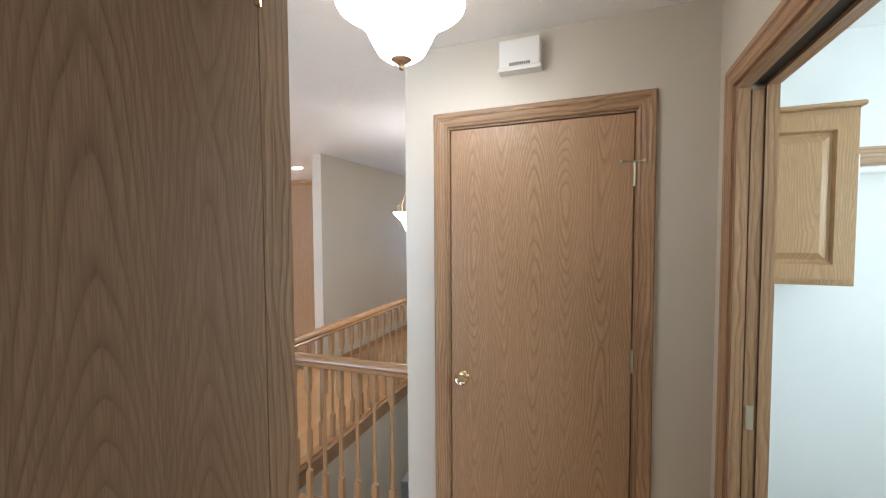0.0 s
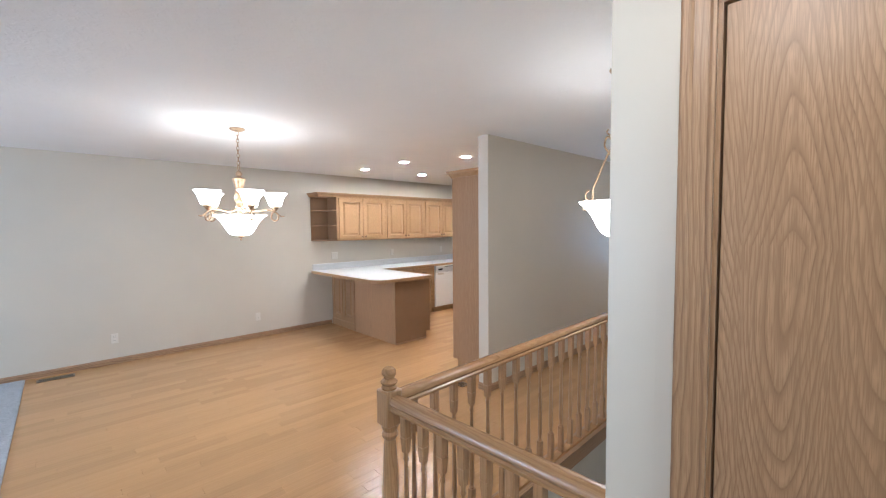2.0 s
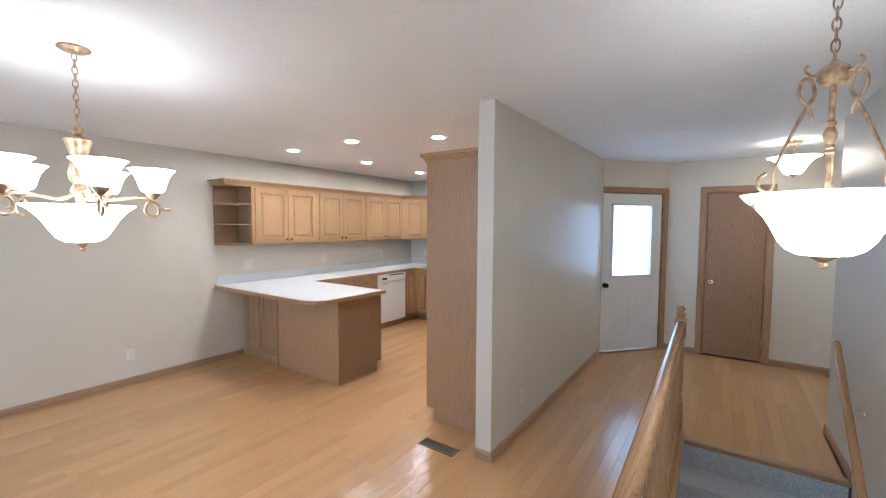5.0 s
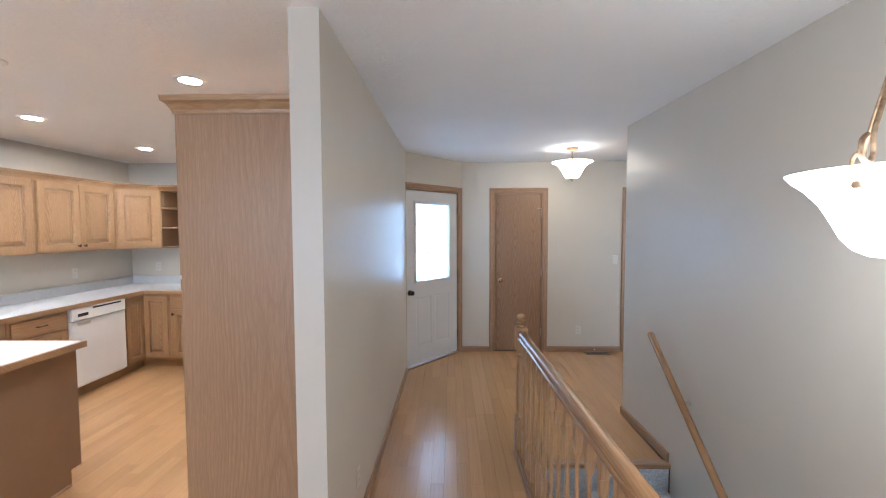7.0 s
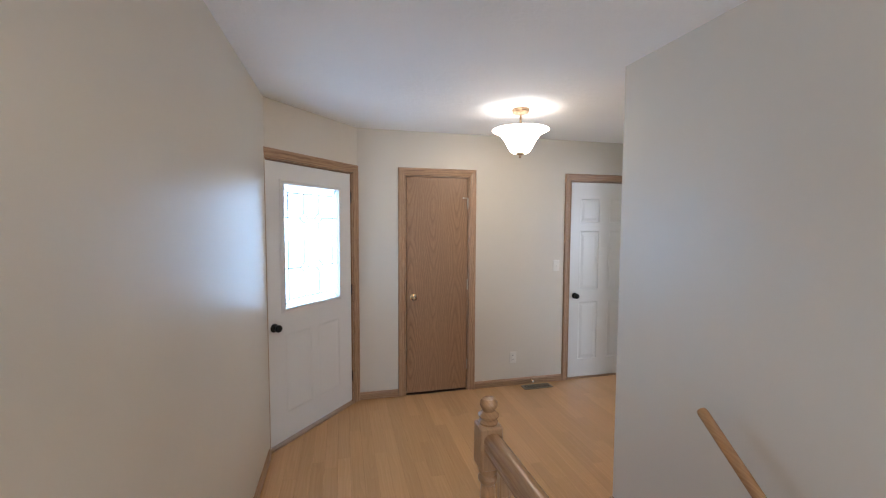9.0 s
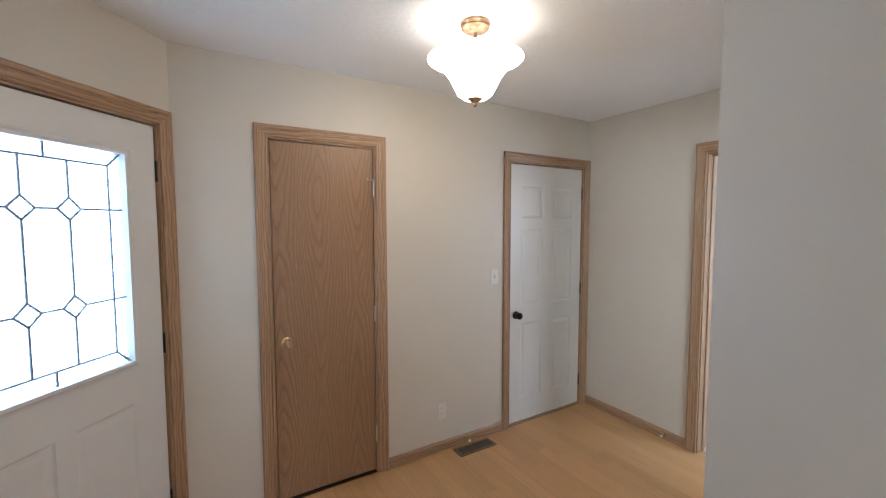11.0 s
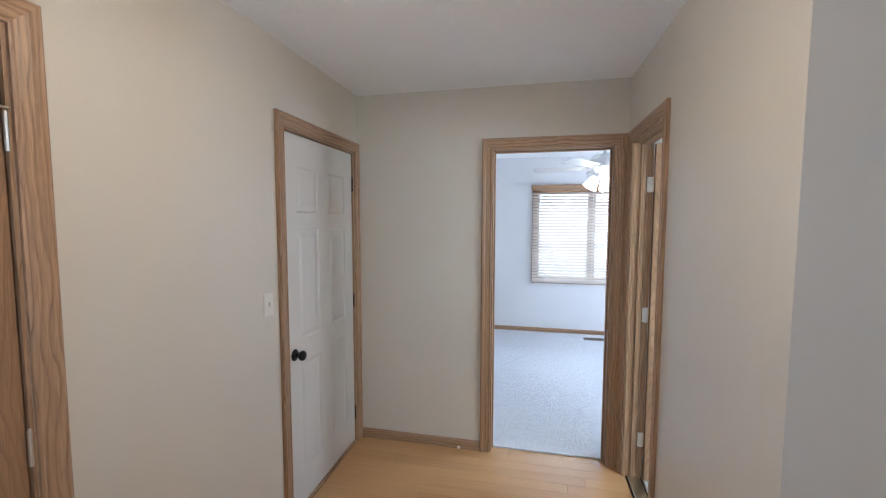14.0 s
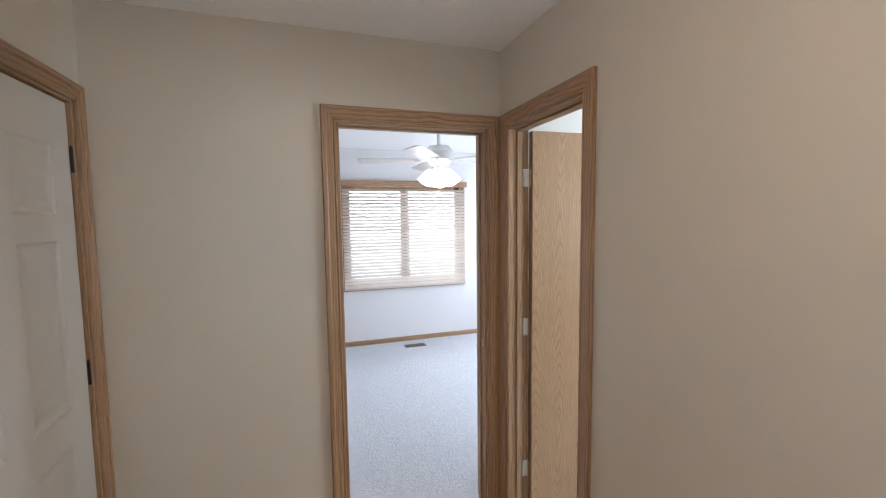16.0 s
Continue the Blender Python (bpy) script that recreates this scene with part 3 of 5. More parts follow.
def flush_door(name, m, w, h, label, pins, veneer, knob_z=0.92):
    d = thing(name, m, label, "door", kind="structure")
    casing(d, w, h)
    jambs(d, w, h, 0.115, 0.042)
    part("leaf", bx(0.0130, w - 0.0130, 0.009, 0.041, 0.016, h - 0.0130, bevel=0.0015), veneer, d, "flush oak veneer door leaf")
    for z, pin in ((0.25, False), (1.02, False), (1.79, pins)):
        hinge(d, w - 0.0110, 0.001, z, nickel, pin)
    knob(d, 0.075, 0.009, knob_z, brass, True)
    part("latch_plate", bx(0.0091, 0.0125, 0.004, 0.03, knob_z - 0.03, knob_z + 0.03), brass, d)
    return d


flush_door("door_1", pose(-0.576, 1.945, 0), 0.82, 2.054, "closed flush oak linen closet door with crystal knob", "both", oak_door, 0.862)
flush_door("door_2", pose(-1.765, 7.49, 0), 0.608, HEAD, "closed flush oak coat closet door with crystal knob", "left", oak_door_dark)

# garage door, six raised panels
g = thing("door_3", pose(-0.086, 7.49, 0), "closed white six-panel door with black knob and oak casing", "door", kind="structure")
casing(g, 0.808, HEAD)
jambs(g, 0.808, HEAD, 0.115, 0.052)
leaf = panelled(bmesh.new(), [0.014, 0.125, 0.345, 0.463, 0.683, 0.794], [0.016, 0.20, 0.80, 0.93, 1.53, 1.62, 1.86, 2.025], {(i, j) for i in (1, 3) for j in (1, 3, 5)}, 0.012, 0.04, sink=0.005)
part("leaf", leaf, cream_paint, g, "off-white painted six-panel door leaf")
for z in (0.22, 1.02, 1.82):
    hinge(g, 0.796, 0.006, z, black_metal)
knob(g, 0.075, 0.012, 0.87, black_metal)
part("sill", bx(0.0, 0.808, 0.0, 0.10, 0.001, 0.012), oak_x, g)

# front door with leaded glass
ang = math.degrees(math.atan2(0.781, 0.664))
dirx = Vector((0.664, 0.781)).normalized()
f = thing("door_4", pose(-2.853 + dirx.x * 0.043, 6.709 + dirx.y * 0.043, 0, 0, 0, ang), "closed white front door with a leaded glass light", "door", kind="structure")
FW = 0.914
casing(f, FW, HEAD)
jambs(f, FW, HEAD, 0.15, 0.062)
gx0, gx1, gz0, gz1 = 0.170, 0.744, 0.990, 1.875
FD = 0.014
leaf = panelled(bmesh.new(), [0.014, gx0, 0.425, 0.495, gx1, 0.90], [0.03, 0.22, 0.80], {(1, 1), (3, 1)}, FD, 0.044, sink=0.004)
part("leaf", leaf, white_paint, f, "lower part of the white door leaf with two panels")
bm = bmesh.new()
box(bm, 0.014, gx0, FD, FD + 0.044, 0.80, 2.025)
box(bm, gx1, 0.90, FD, FD + 0.044, 0.80, 2.025)
box(bm, gx0, gx1, FD, FD + 0.044, 0.80, gz0)
box(bm, gx0, gx1, FD, FD + 0.044, gz1, 2.025)
part("leaf", bm, white_paint, f, "upper part of the white door leaf round the glass")
GP = [(0.0, 0.0), (0.0, 0.012), (0.014, 0.012), (0.022, 0.006), (0.032, 0.004), (0.032, 0.0)]
gw, gh = gx1 - gx0, gz1 - gz0
bm = bmesh.new()
for pts in (lambda u, t: [(gx0 - u, FD - t, gz0 - u), (gx0 - u, FD - t, gz1 + u)], lambda u, t: [(gx1 + u, FD - t, gz0 - u), (gx1 + u, FD - t, gz1 + u)],
            lambda u, t: [(gx0 - u, FD - t, gz1 + u), (gx1 + u, FD - t, gz1 + u)], lambda u, t: [(gx0 - u, FD - t, gz0 - u), (gx1 + u, FD - t, gz0 - u)]):
    part("glass_moulding", sweep(GP, pts), white_paint, f)
pane = part("pane", bx(gx0, gx1, FD + 0.018, FD + 0.022, gz0, gz1), leaded_glass, f, "textured leaded glass pane")
pane.visible_shadow = False
GY = FD + 0.016
bx0, bx1, bz0, bz1 = gx0 + 0.055, gx1 - 0.055, gz0 + 0.055, gz1 - 0.055
c1, c2 = bx0 + (bx1 - bx0) / 3, bx0 + 2 * (bx1 - bx0) / 3
r1, r2 = gz0 + 0.28, gz1 - 0.235
D = 0.042
lines = [((bx0, bz0), (bx0, bz1)), ((bx1, bz0), (bx1, bz1)), ((bx0, bz0), (bx1, bz0)), ((bx0, bz1), (bx1, bz1)),
         ((gx0, gz0), (bx0, bz0)), ((gx1, gz0), (bx1, bz0)), ((gx0, gz1), (bx0, bz1)), ((gx1, gz1), (bx1, bz1))]
for r in (r1, r2):
    lines += [((gx0, r), (c1 - D, r)), ((c1 + D, r), (c2 - D, r)), ((c2 + D, r), (gx1, r))]
    for c in (c1, c2):
        lines += [((c - D, r), (c, r + D)), ((c, r + D), (c + D, r)), ((c + D, r), (c, r - D)), ((c, r - D), (c - D, r))]
for c in (c1, c2):
    lines += [((c, bz0), (c, r1 - D)), ((c, r1 + D), (c, r2 - D)), ((c, r2 + D), (c, bz1))]
mid = (bx0 + bx1) / 2
lines += [((mid, bz1), (mid, gz1)), ((mid, gz0), (mid, bz0))]
for (xa, za), (xb, zb) in lines:
    part("lead_came", tube([(xa, GY, za), (xb, GY, zb)], 0.0040, 6), lead, f)
for r in (r1, r2):
    for c in (c1, c2):
        bm = bmesh.new()
        prism(bm, [(c - D, r), (c, r - D), (c + D, r), (c, r + D)], 0, 0.004)
        bm.transform(Matrix(((1, 0, 0, 0), (0, 0, 1, GY - 0.003), (0, 1, 0, 0), (0, 0, 0, 1))))
        bev = part("bevelled_diamond", bm, leaded_glass, f)
        bev.visible_shadow = False
for z in (0.25, 1.02, 1.82):
    hinge(f, FW - 0.012, 0.008, z, black_metal)
knob(f, 0.07, FD, 0.87, black_metal)
part("sill", bx(0.0, FW, -0.01, 0.13, 0.001, 0.018, bevel=0.004), oak_x, f, "oak door sill")

# bedroom doorway
d = thing("door_5", pose(0.788, 6.549, 0, 0, 0, -90), "oak cased open bedroom doorway", "doorway", kind="structure")
casing(d, 0.749, HEAD)
jambs(d, 0.749, HEAD, 0.115, 0.05)
bm = bx(-0.725, 0.010, 0.135, 0.170, 0.012, 2.02, bevel=0.0015)
part("leaf", bm, oak_door, d, "oak door leaf folded back inside the bedroom")
part("strike_plate", bx(0.735, 0.7375, 0.012, 0.042, 0.89, 0.95), brass, d)

# bathroom doorway with its door swung in
d = thing("door_6", pose(0.709, 5.72, 0, 0, 0, 180), "oak cased bathroom doorway with the flush oak door swung open inwards", "door", kind="structure")
casing(d, 0.599, HEAD)
jambs(d, 0.599, HEAD, 0.115, 0.045)
lf = part("leaf", bx(0.0, 0.57, 0.0, 0.035, 0.012, 2.02, bevel=0.0015), oak_door, d, "pale flush oak door leaf standing open")
lf.matrix_local = pose(0.0485, 0.1165, 0, 0, 0, 88)
# brown strip paints in the shade of the gap between leaf and jamb
le = part("edge_shade", bx(-0.002, -0.0002, 0.0015, 0.0335, 0.014, 2.018), brown_panel, d, "dark strip on the leaf's hinge edge, standing for the shaded gap")
le.matrix_local = pose(0.0485, 0.1165, 0, 0, 0, 88)
for z in (0.25, 1.02, 1.79):
    hinge(d, 0.026, 0.117, z, brass)
    part("hinge_guard", bx(0.0122, 0.020, 0.080, 0.112, z - 0.045, z + 0.045, bevel=0.006, seg=2), white_plastic, d, "white plastic hinge leaf")
part("sill", bx(0.0, 0.599, 0.03, 0.10, 0.003, 0.014, bevel=0.003), nickel, d)

# laundry pocket doorway
d = thing("door_7", pose(0.52, 1.741, 0, 0, 0, -90), "oak cased laundry opening with a pocket door slid into the wall", "door", kind="structure")
LW = 0.900
casing(d, LW, HEAD)
for y0, y1 in ((0.001, 0.036), (0.079, 0.114)):
    part("jamb", bx(0.0, 0.014, y0, y1, 0, HEAD - 0.014), oak_z, d)
    part("jamb", bx(0.0, LW, y0, y1, HEAD - 0.014, HEAD - 0.001), oak_x, d)
part("jamb", bx(LW - 0.014, LW, 0.001, 0.114, 0, HEAD - 0.014), oak_z, d)
part("track", bx(0.0, LW, 0.037, 0.078, HEAD - 0.004, HEAD - 0.001), dark_slot, d)
part("pocket_lining", bx(-0.03, -0.02, 0.037, 0.078, 0, HEAD), dark_slot, d)
part("leaf", bx(-0.12, 0.010, 0.041, 0.075, 0.01, HEAD - 0.02, bevel=0.0015), oak_z, d, "edge of the oak pocket door")
part("latch_pull", bx(0.0095, 0.0125, 0.047, 0.069, 0.90, 0.98, bevel=0.001), nickel, d, "recessed metal edge pull")

# start room doorway with its door opened into the room
d = thing("door_8", pose(0.450, 0.721, 0, 0, 0, 180), "oak cased doorway with its flush oak door standing open", "door", kind="structure")
casing(d, 0.876, HEAD)
jambs(d, 0.876, HEAD, 0.088, 0.048)
lf = part("leaf", bx(0.0, 0.83, 0.0, 0.035, 0.012, 2.02, bevel=0.0015), oak_door, d, "flush oak door leaf standing open into the room")
lf.matrix_local = pose(0.880, 0.090, 0, 0, 0, 90)
for z in (0.25, 1.05, 1.97):
    hinge(d, 0.842, 0.094, z, brass)


# ---- stairwell, railing ----
stairs = thing("staircase", pose(0, 0, 0), "descending stairs in blue-grey carpet beside the railing", "stairs")
part("nosing", bx(-1.80, -0.845, 4.955, 5.02, -0.03, 0.003, bevel=0.004), oak_x, stairs, "oak landing nosing")
for i in range(11):
    z = -0.185 * (i + 1)
    y1 = 4.975 - 0.262 * i
    bm = bx(-1.79, -0.86, y1 - 0.29, y1, z - 0.05, z, bevel=0.012, seg=2)
    box(bm, -1.79, -0.86, y1 - 0.015, y1, z, z + 0.185 - 0.002)
    part("step", bm, carpet_stair, stairs)
NA, NB, SE = Vector((-1.745, 1.930)), Vector((-1.826, 5.130)), Vector((-0.802, 1.976))


def along(a, b, s0, s1, u0, u1, z0, z1):
    """A board beside the line a -> b: from s0 past a to s1 short of b, u0..u1 to its right."""
    d = (b - a).normalized()
    n = Vector((d.y, -d.x))
    p, q = a + d * s0, b - d * s1
    return prism(bmesh.new(), [tuple(p + n * u0), tuple(q + n * u0), tuple(q + n * u1), tuple(p + n * u1)], z0, z1)


trim = thing("stairwell_trim", pose(0, 0, 0), "oak cap boards and fascia round the stairwell opening", "trim", kind="structure")
part("cap", along(NA, NB, -0.06, 0.02, -0.062, 0.062, -0.02, 0.006), oak_y, trim)
part("cap", along(NA, SE, 0.062, 0.0, -0.062, 0.058, -0.02, 0.006), oak_x, trim)
part("fascia", along(NA, NB, 0.05, 0.14, 0.040, 0.058, -0.105, -0.02), oak_y, trim)
part("fascia", along(NA, SE, 0.05, 0.0, -0.058, -0.040, -0.105, -0.02), oak_x, trim)

rail = thing("railing", pose(0, 0, 0), "turned oak stair railing with newels, round handrail and slim balusters", "railing")


def newel(x, y):
    bm = bx(x - 0.041, x + 0.041, y - 0.041, y + 0.041, 0.0, 0.24, bevel=0.004)
    lathe([(0.034, 0.24), (0.040, 0.25), (0.034, 0.262), (0.026, 0.275), (0.031, 0.33), (0.034, 0.42), (0.032, 0.55), (0.027, 0.655), (0.024, 0.675), (0.034, 0.688), (0.036, 0.70), (0.028, 0.712), (0.036, 0.728), (0.036, 0.74)], 24, (x, y, 0), bm)
    box(bm, x - 0.041, x + 0.041, y - 0.041, y + 0.041, 0.74, 0.895, bevel=0.006)
    nw = part("newel_post", bm, oak_turned, rail, "turned oak newel post", True)
    part("finial", lathe([(0.030, 0.893), (0.034, 0.903), (0.026, 0.912), (0.035, 0.921), (0.037, 0.927), (0.030, 0.934), (0.020, 0.940), (0.024, 0.948), (0.031, 0.960), (0.031, 0.972), (0.022, 0.985), (0.001, 0.990)], 24, (x, y, 0)), oak_rail, nw, "ball finial", True)


newel(*NA)
newel(*NB)
HP = [(-0.030, 0.815), (-0.019, 0.808), (0.019, 0.808), (0.030, 0.815), (0.031, 0.827), (0.024, 0.834), (0.032, 0.846), (0.030, 0.862), (0.018, 0.874), (0.0, 0.878), (-0.018, 0.874), (-0.030, 0.862), (-0.032, 0.846), (-0.024, 0.834), (-0.031, 0.827)]


def handrail(a, b, end, mat):
    d = (b - a).normalized()
    n = Vector((d.y, -d.x))
    p, q = a + d * 0.04, b - d * end
    part("handrail", sweep(HP, lambda u, z: [(*(p + n * u), z), (*(q + n * u), z)]), mat, rail, "moulded oak handrail", True)
    part("shoe_rail", along(a, b, 0.041, end, -0.030, 0.030, 0.006, 0.022), mat, rail)


handrail(NA, NB, 0.04, oak_rail)
handrail(NA, SE, 0.0, oak_rail_x)


def baluster_mesh():
    bm = bx(-0.016, 0.016, -0.016, 0.016, 0.020, 0.20, bevel=0.002)
    lathe([(0.013, 0.20), (0.015, 0.207), (0.009, 0.216), (0.010, 0.224), (0.0135, 0.262), (0.0125, 0.33), (0.0095, 0.52), (0.0080, 0.615), (0.0110, 0.622), (0.0115, 0.630), (0.0085, 0.637), (0.013, 0.664)], 12, (0, 0, 0), bm)
    r = bmesh.ops.create_cube(bm, size=1.0)
    for v in r["verts"]:
        low = v.co.z < 0
        k = 0.024 if low else 0.034
        v.co = Vector((v.co.x * k, v.co.y * k, 0.655 if low else 0.72))
    box(bm, -0.017, 0.017, -0.017, 0.017, 0.72, 0.812, bevel=0.002)
    me = bpy.data.meshes.new("baluster")
    bmesh.ops.recalc_face_normals(bm, faces=bm.faces)
    bm.to_mesh(me)
    bm.free()
    me.materials.append(oak_turned)
    for q in me.polygons:
        q.use_smooth = True
    me.set_sharp_from_angle(angle=radians(35))
    return me


bal = baluster_mesh()
spots = [tuple(NA.lerp(NB, i / 24)) for i in range(1, 24)] + [tuple(NA.lerp(SE, i / 9)) for i in range(1, 9)]
for x, y in spots:
    o = new("baluster", bal)
    o.location = (x, y, 0)
    o.parent = rail

# wall handrail going down
wr = thing("wall_handrail", pose(0, 0, 0), "round oak handrail on metal brackets down the stair wall", "handrail")
slope = (0.229 - 0.875) / (4.307 - 5.101)
hx = -0.935


def on_rail(y):
    return (hx, y, 0.86 - slope * (5.10 - y))


part("rail", tube([on_rail(5.10), on_rail(5.09), on_rail(2.4)], [0.017, 0.021, 0.021], 16), oak_rail, wr, "", True)
for y in (4.76, 3.7, 2.8):
    px, py, pz = on_rail(y)
    bm = tube([(px, py, pz - 0.02), (px + 0.02, py, pz - 0.055), (px + 0.085, py, pz - 0.06)], 0.006, 8)
    lathe([(0.001, 0), (0.026, 0), (0.024, 0.006), (0.001, 0.008)], 16, (0, 0, 0), bm2 := bmesh.new())
    bm2.transform(Matrix.Translation((px + 0.078, py, pz - 0.06)) @ Matrix.Rotation(radians(-90), 4, "Y"))
    part("bracket", bm, nickel, wr, "", True)
    part("bracket_rose", bm2, nickel, wr, "", True)


# ---- kitchen ----
def cab_door(parent, x0, x1, z0, z1, pull=None, y=-0.019, mat=None):
    st = 0.058
    bm = panelled(bmesh.new(), [x0, x0 + st, x1 - st, x1], [z0, z0 + st, z1 - st, z1], {(1, 1)}, y, 0.018, 0.018, 0.015, 0.026)
    dr = part("cabinet_door", bm, mat or oak_cab, parent)
    if pull:
        px, pz = pull
        bm = lathe([(0.007, 0.0), (0.006, 0.012), (0.014, 0.018), (0.015, 0.023), (0.001, 0.027)], 14)
        bm.transform(Matrix.Translation((px, y, pz)) @ Matrix.Rotation(radians(90), 4, "X"))
        part("pull", bm, bronze, dr, "", True)
    return dr


bronze, _, _ = material("dark_bronze", (0.09, 0.055, 0.03), 0.35, 0.8)


def upper_cabinet(m, w, z0=1.37, z1=2.075, depth=0.305, doors=2):
    c = thing("wall_cabinet", m, "oak wall cabinet with closed raised-panel doors", "cabinet", "wall cabinets along the kitchen wall")
    part("body", bx(0.001, w - 0.001, 0.0, depth, z0, z1, bevel=0.001), oak_cab, c)
    gap, rev = 0.007, 0.026
    n = doors
    dw = (w - 2 * rev - gap * (n - 1)) / n
    for i in range(n):
        a = rev + i * (dw + gap)
        px = a + dw - 0.03 if (i == 0 and n == 2) else a + 0.03
        cab_door(c, a, a + dw, z0 + 0.022, z1 - 0.03, (px, z0 + 0.06))
    return c


def base_cabinet(m, w, depth=0.58, doors=2, drawer=True, label="oak base cabinet with drawer over raised-panel doors", stack=False):
    c = thing("base_cabinet", m, label, "cabinet", "base cabinets under the white counter")
    part("body", bx(0.001, w - 0.001, 0.0, depth, 0.10, 0.862, bevel=0.001), oak_cab, c)
    part("toe_kick", bx(0.001, w - 0.001, 0.07, depth - 0.01, 0.0, 0.10), oak_cab_x, c)
    rev, gap = 0.024, 0.007
    top = 0.84
    if drawer or stack:
        zs = [(0.70, top)] if not stack else [(0.70, top), (0.50, 0.68), (0.30, 0.48), (0.12, 0.28)]
        for a, b in zs:
            dr = part("drawer", bx(rev, w - rev, -0.019, -0.001, a, b, bevel=0.004), oak_cab_x, c)
            bm = tube([(w / 2 - 0.04, -0.018, (a + b) / 2), (w / 2 - 0.036, -0.040, (a + b) / 2), (w / 2 + 0.036, -0.040, (a + b) / 2), (w / 2 + 0.04, -0.018, (a + b) / 2)], 0.004, 8)
            part("pull", bm, bronze, dr, "", True)
        top = 0.68
    if not stack:
        dw = (w - 2 * rev - gap * (doors - 1)) / doors
        for i in range(doors):
            a = rev + i * (dw + gap)
            px = a + dw - 0.03 if (i == 0 and doors == 2) else a + 0.03
            cab_door(c, a, a + dw, 0.125, top, (px, top - 0.05))
    return c


KX, UX = -5.85, -6.13
for y0, y1 in ((4.11, 5.03), (5.03, 5.91), (5.91, 6.80)):
    upper_cabinet(pose(UX, y0, 0, 0, 0, 90), y1 - y0)


def open_shelf(m, w, flip, label):
    """A quarter-round open end shelf; its closed side is at x = w, or at 0 when flipped."""
    s = thing("end_shelf", m, label, "shelf")
    z0, z1, dep = 1.37, 2.075, 0.303
    sx = 0.0 if flip else w - 0.014
    # side, back and lower boards take the shade-darkened oak, the top board doesn't
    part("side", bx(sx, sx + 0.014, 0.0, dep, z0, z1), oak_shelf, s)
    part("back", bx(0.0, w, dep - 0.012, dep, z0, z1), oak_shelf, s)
    for z in (z0, z0 + 0.235, z0 + 0.47, z1 - 0.018):
        R = min(w, dep) - 0.016
        cx = 0.014 if flip else w - 0.014
        sg = 1 if flip else -1
        pts = [(cx, dep - 0.012), (cx, dep - 0.012 - R)]
        pts += [(cx + sg * (w - 0.016 - R) + sg * R * math.sin(a), dep - 0.012 - R * math.cos(a)) for a in [math.pi / 2 * k / 10 for k in range(11)]]
        if not flip:
            pts = pts[::-1]
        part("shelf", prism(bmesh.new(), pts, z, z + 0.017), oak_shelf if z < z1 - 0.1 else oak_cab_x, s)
    return s


open_shelf(pose(UX, 3.81, 0, 0, 0, 90), 0.30, False, "open quarter-round oak end shelf beside the wall cabinets")
open_shelf(pose(-5.825, 7.107, 0), 0.36, True, "open quarter-round oak end shelf on the back wall")

# diagonal corner wall cabinet
cc = thing("corner_cabinet", pose(0, 0, 0), "diagonal oak corner wall cabinet with one raised-panel door", "cabinet")
part("body", prism(bmesh.new(), [(-6.433, 6.802), (UX, 6.802), (-5.827, 7.105), (-5.827, 7.408), (-6.433, 7.408)], 1.37, 2.075), oak_cab, cc)
dlen = math.hypot(0.303, 0.303)
bm = panelled(bmesh.new(), [0.03, 0.088, dlen - 0.088, dlen - 0.03], [1.392, 1.45, 1.985, 2.045], {(1, 1)}, -0.019, 0.018, 0.018, 0.015, 0.026)
bm.transform(pose(UX, 6.802, 0, 0, 0, 45))
part("cabinet_door", bm, oak_cab, cc)

# crown along the tops of the wall cabinets
CR = [(0.0, 2.055), (0.010, 2.055), (0.016, 2.070), (0.030, 2.090), (0.046, 2.100), (0.050, 2.118), (0.0, 2.118)]
crown = thing("crown_moulding", pose(0, 0, 0), "oak crown moulding along the tops of the wall cabinets", "moulding")


def crown_path(u, z):
    k = u * math.tan(math.pi / 8)
    return [(-6.432, 3.80 - u, z), (UX + u, 3.80 - u, z), (UX + u, 6.802 - k, z), (-5.827 + k, 7.105 - u, z), (-5.42, 7.105 - u, z)]


part("moulding", sweep(CR, crown_path), oak_cab_x, crown)
part("top", prism(bmesh.new(), [(-6.432, 3.805), (UX, 3.805), (UX, 6.80), (-5.827, 7.105), (-5.46, 7.105), (-5.46, 7.408), (-6.432, 7.408)], 2.076, 2.084), oak_cab_x, crown)

# base run along the wall
base_cabinet(pose(KX, 4.76, 0, 0, 0, 90), 0.62)
base_cabinet(pose(KX, 5.38, 0, 0, 0, 90), 0.52, doors=1)
dw = thing("dishwasher", pose(KX, 5.905, 0, 0, 0, 90), "white built-in dishwasher under the counter", "dishwasher")
part("body", bx(0.004, 0.616, 0.0, 0.56, 0.10, 0.862), white_gloss, dw)
part("door", bx(0.004, 0.616, -0.026, -0.001, 0.115, 0.735, bevel=0.006, seg=2), white_gloss, dw)
cp = part("control_panel", bx(0.004, 0.616, -0.034, -0.001, 0.742, 0.858, bevel=0.008, seg=2), white_gloss, dw)
part("display", bx(0.06, 0.17, -0.0355, -0.033, 0.775, 0.805), dark_slot, cp)
part("label_strip", bx(0.06, 0.20, -0.0275, -0.0255, 0.690, 0.722), nickel, dw)
part("handle_recess", bx(0.22, 0.56, -0.0355, -0.033, 0.830, 0.846), dark_slot, cp)
part("kick_plate", bx(0.004, 0.616, 0.05, 0.07, 0.0, 0.10), oak_cab_x, dw)
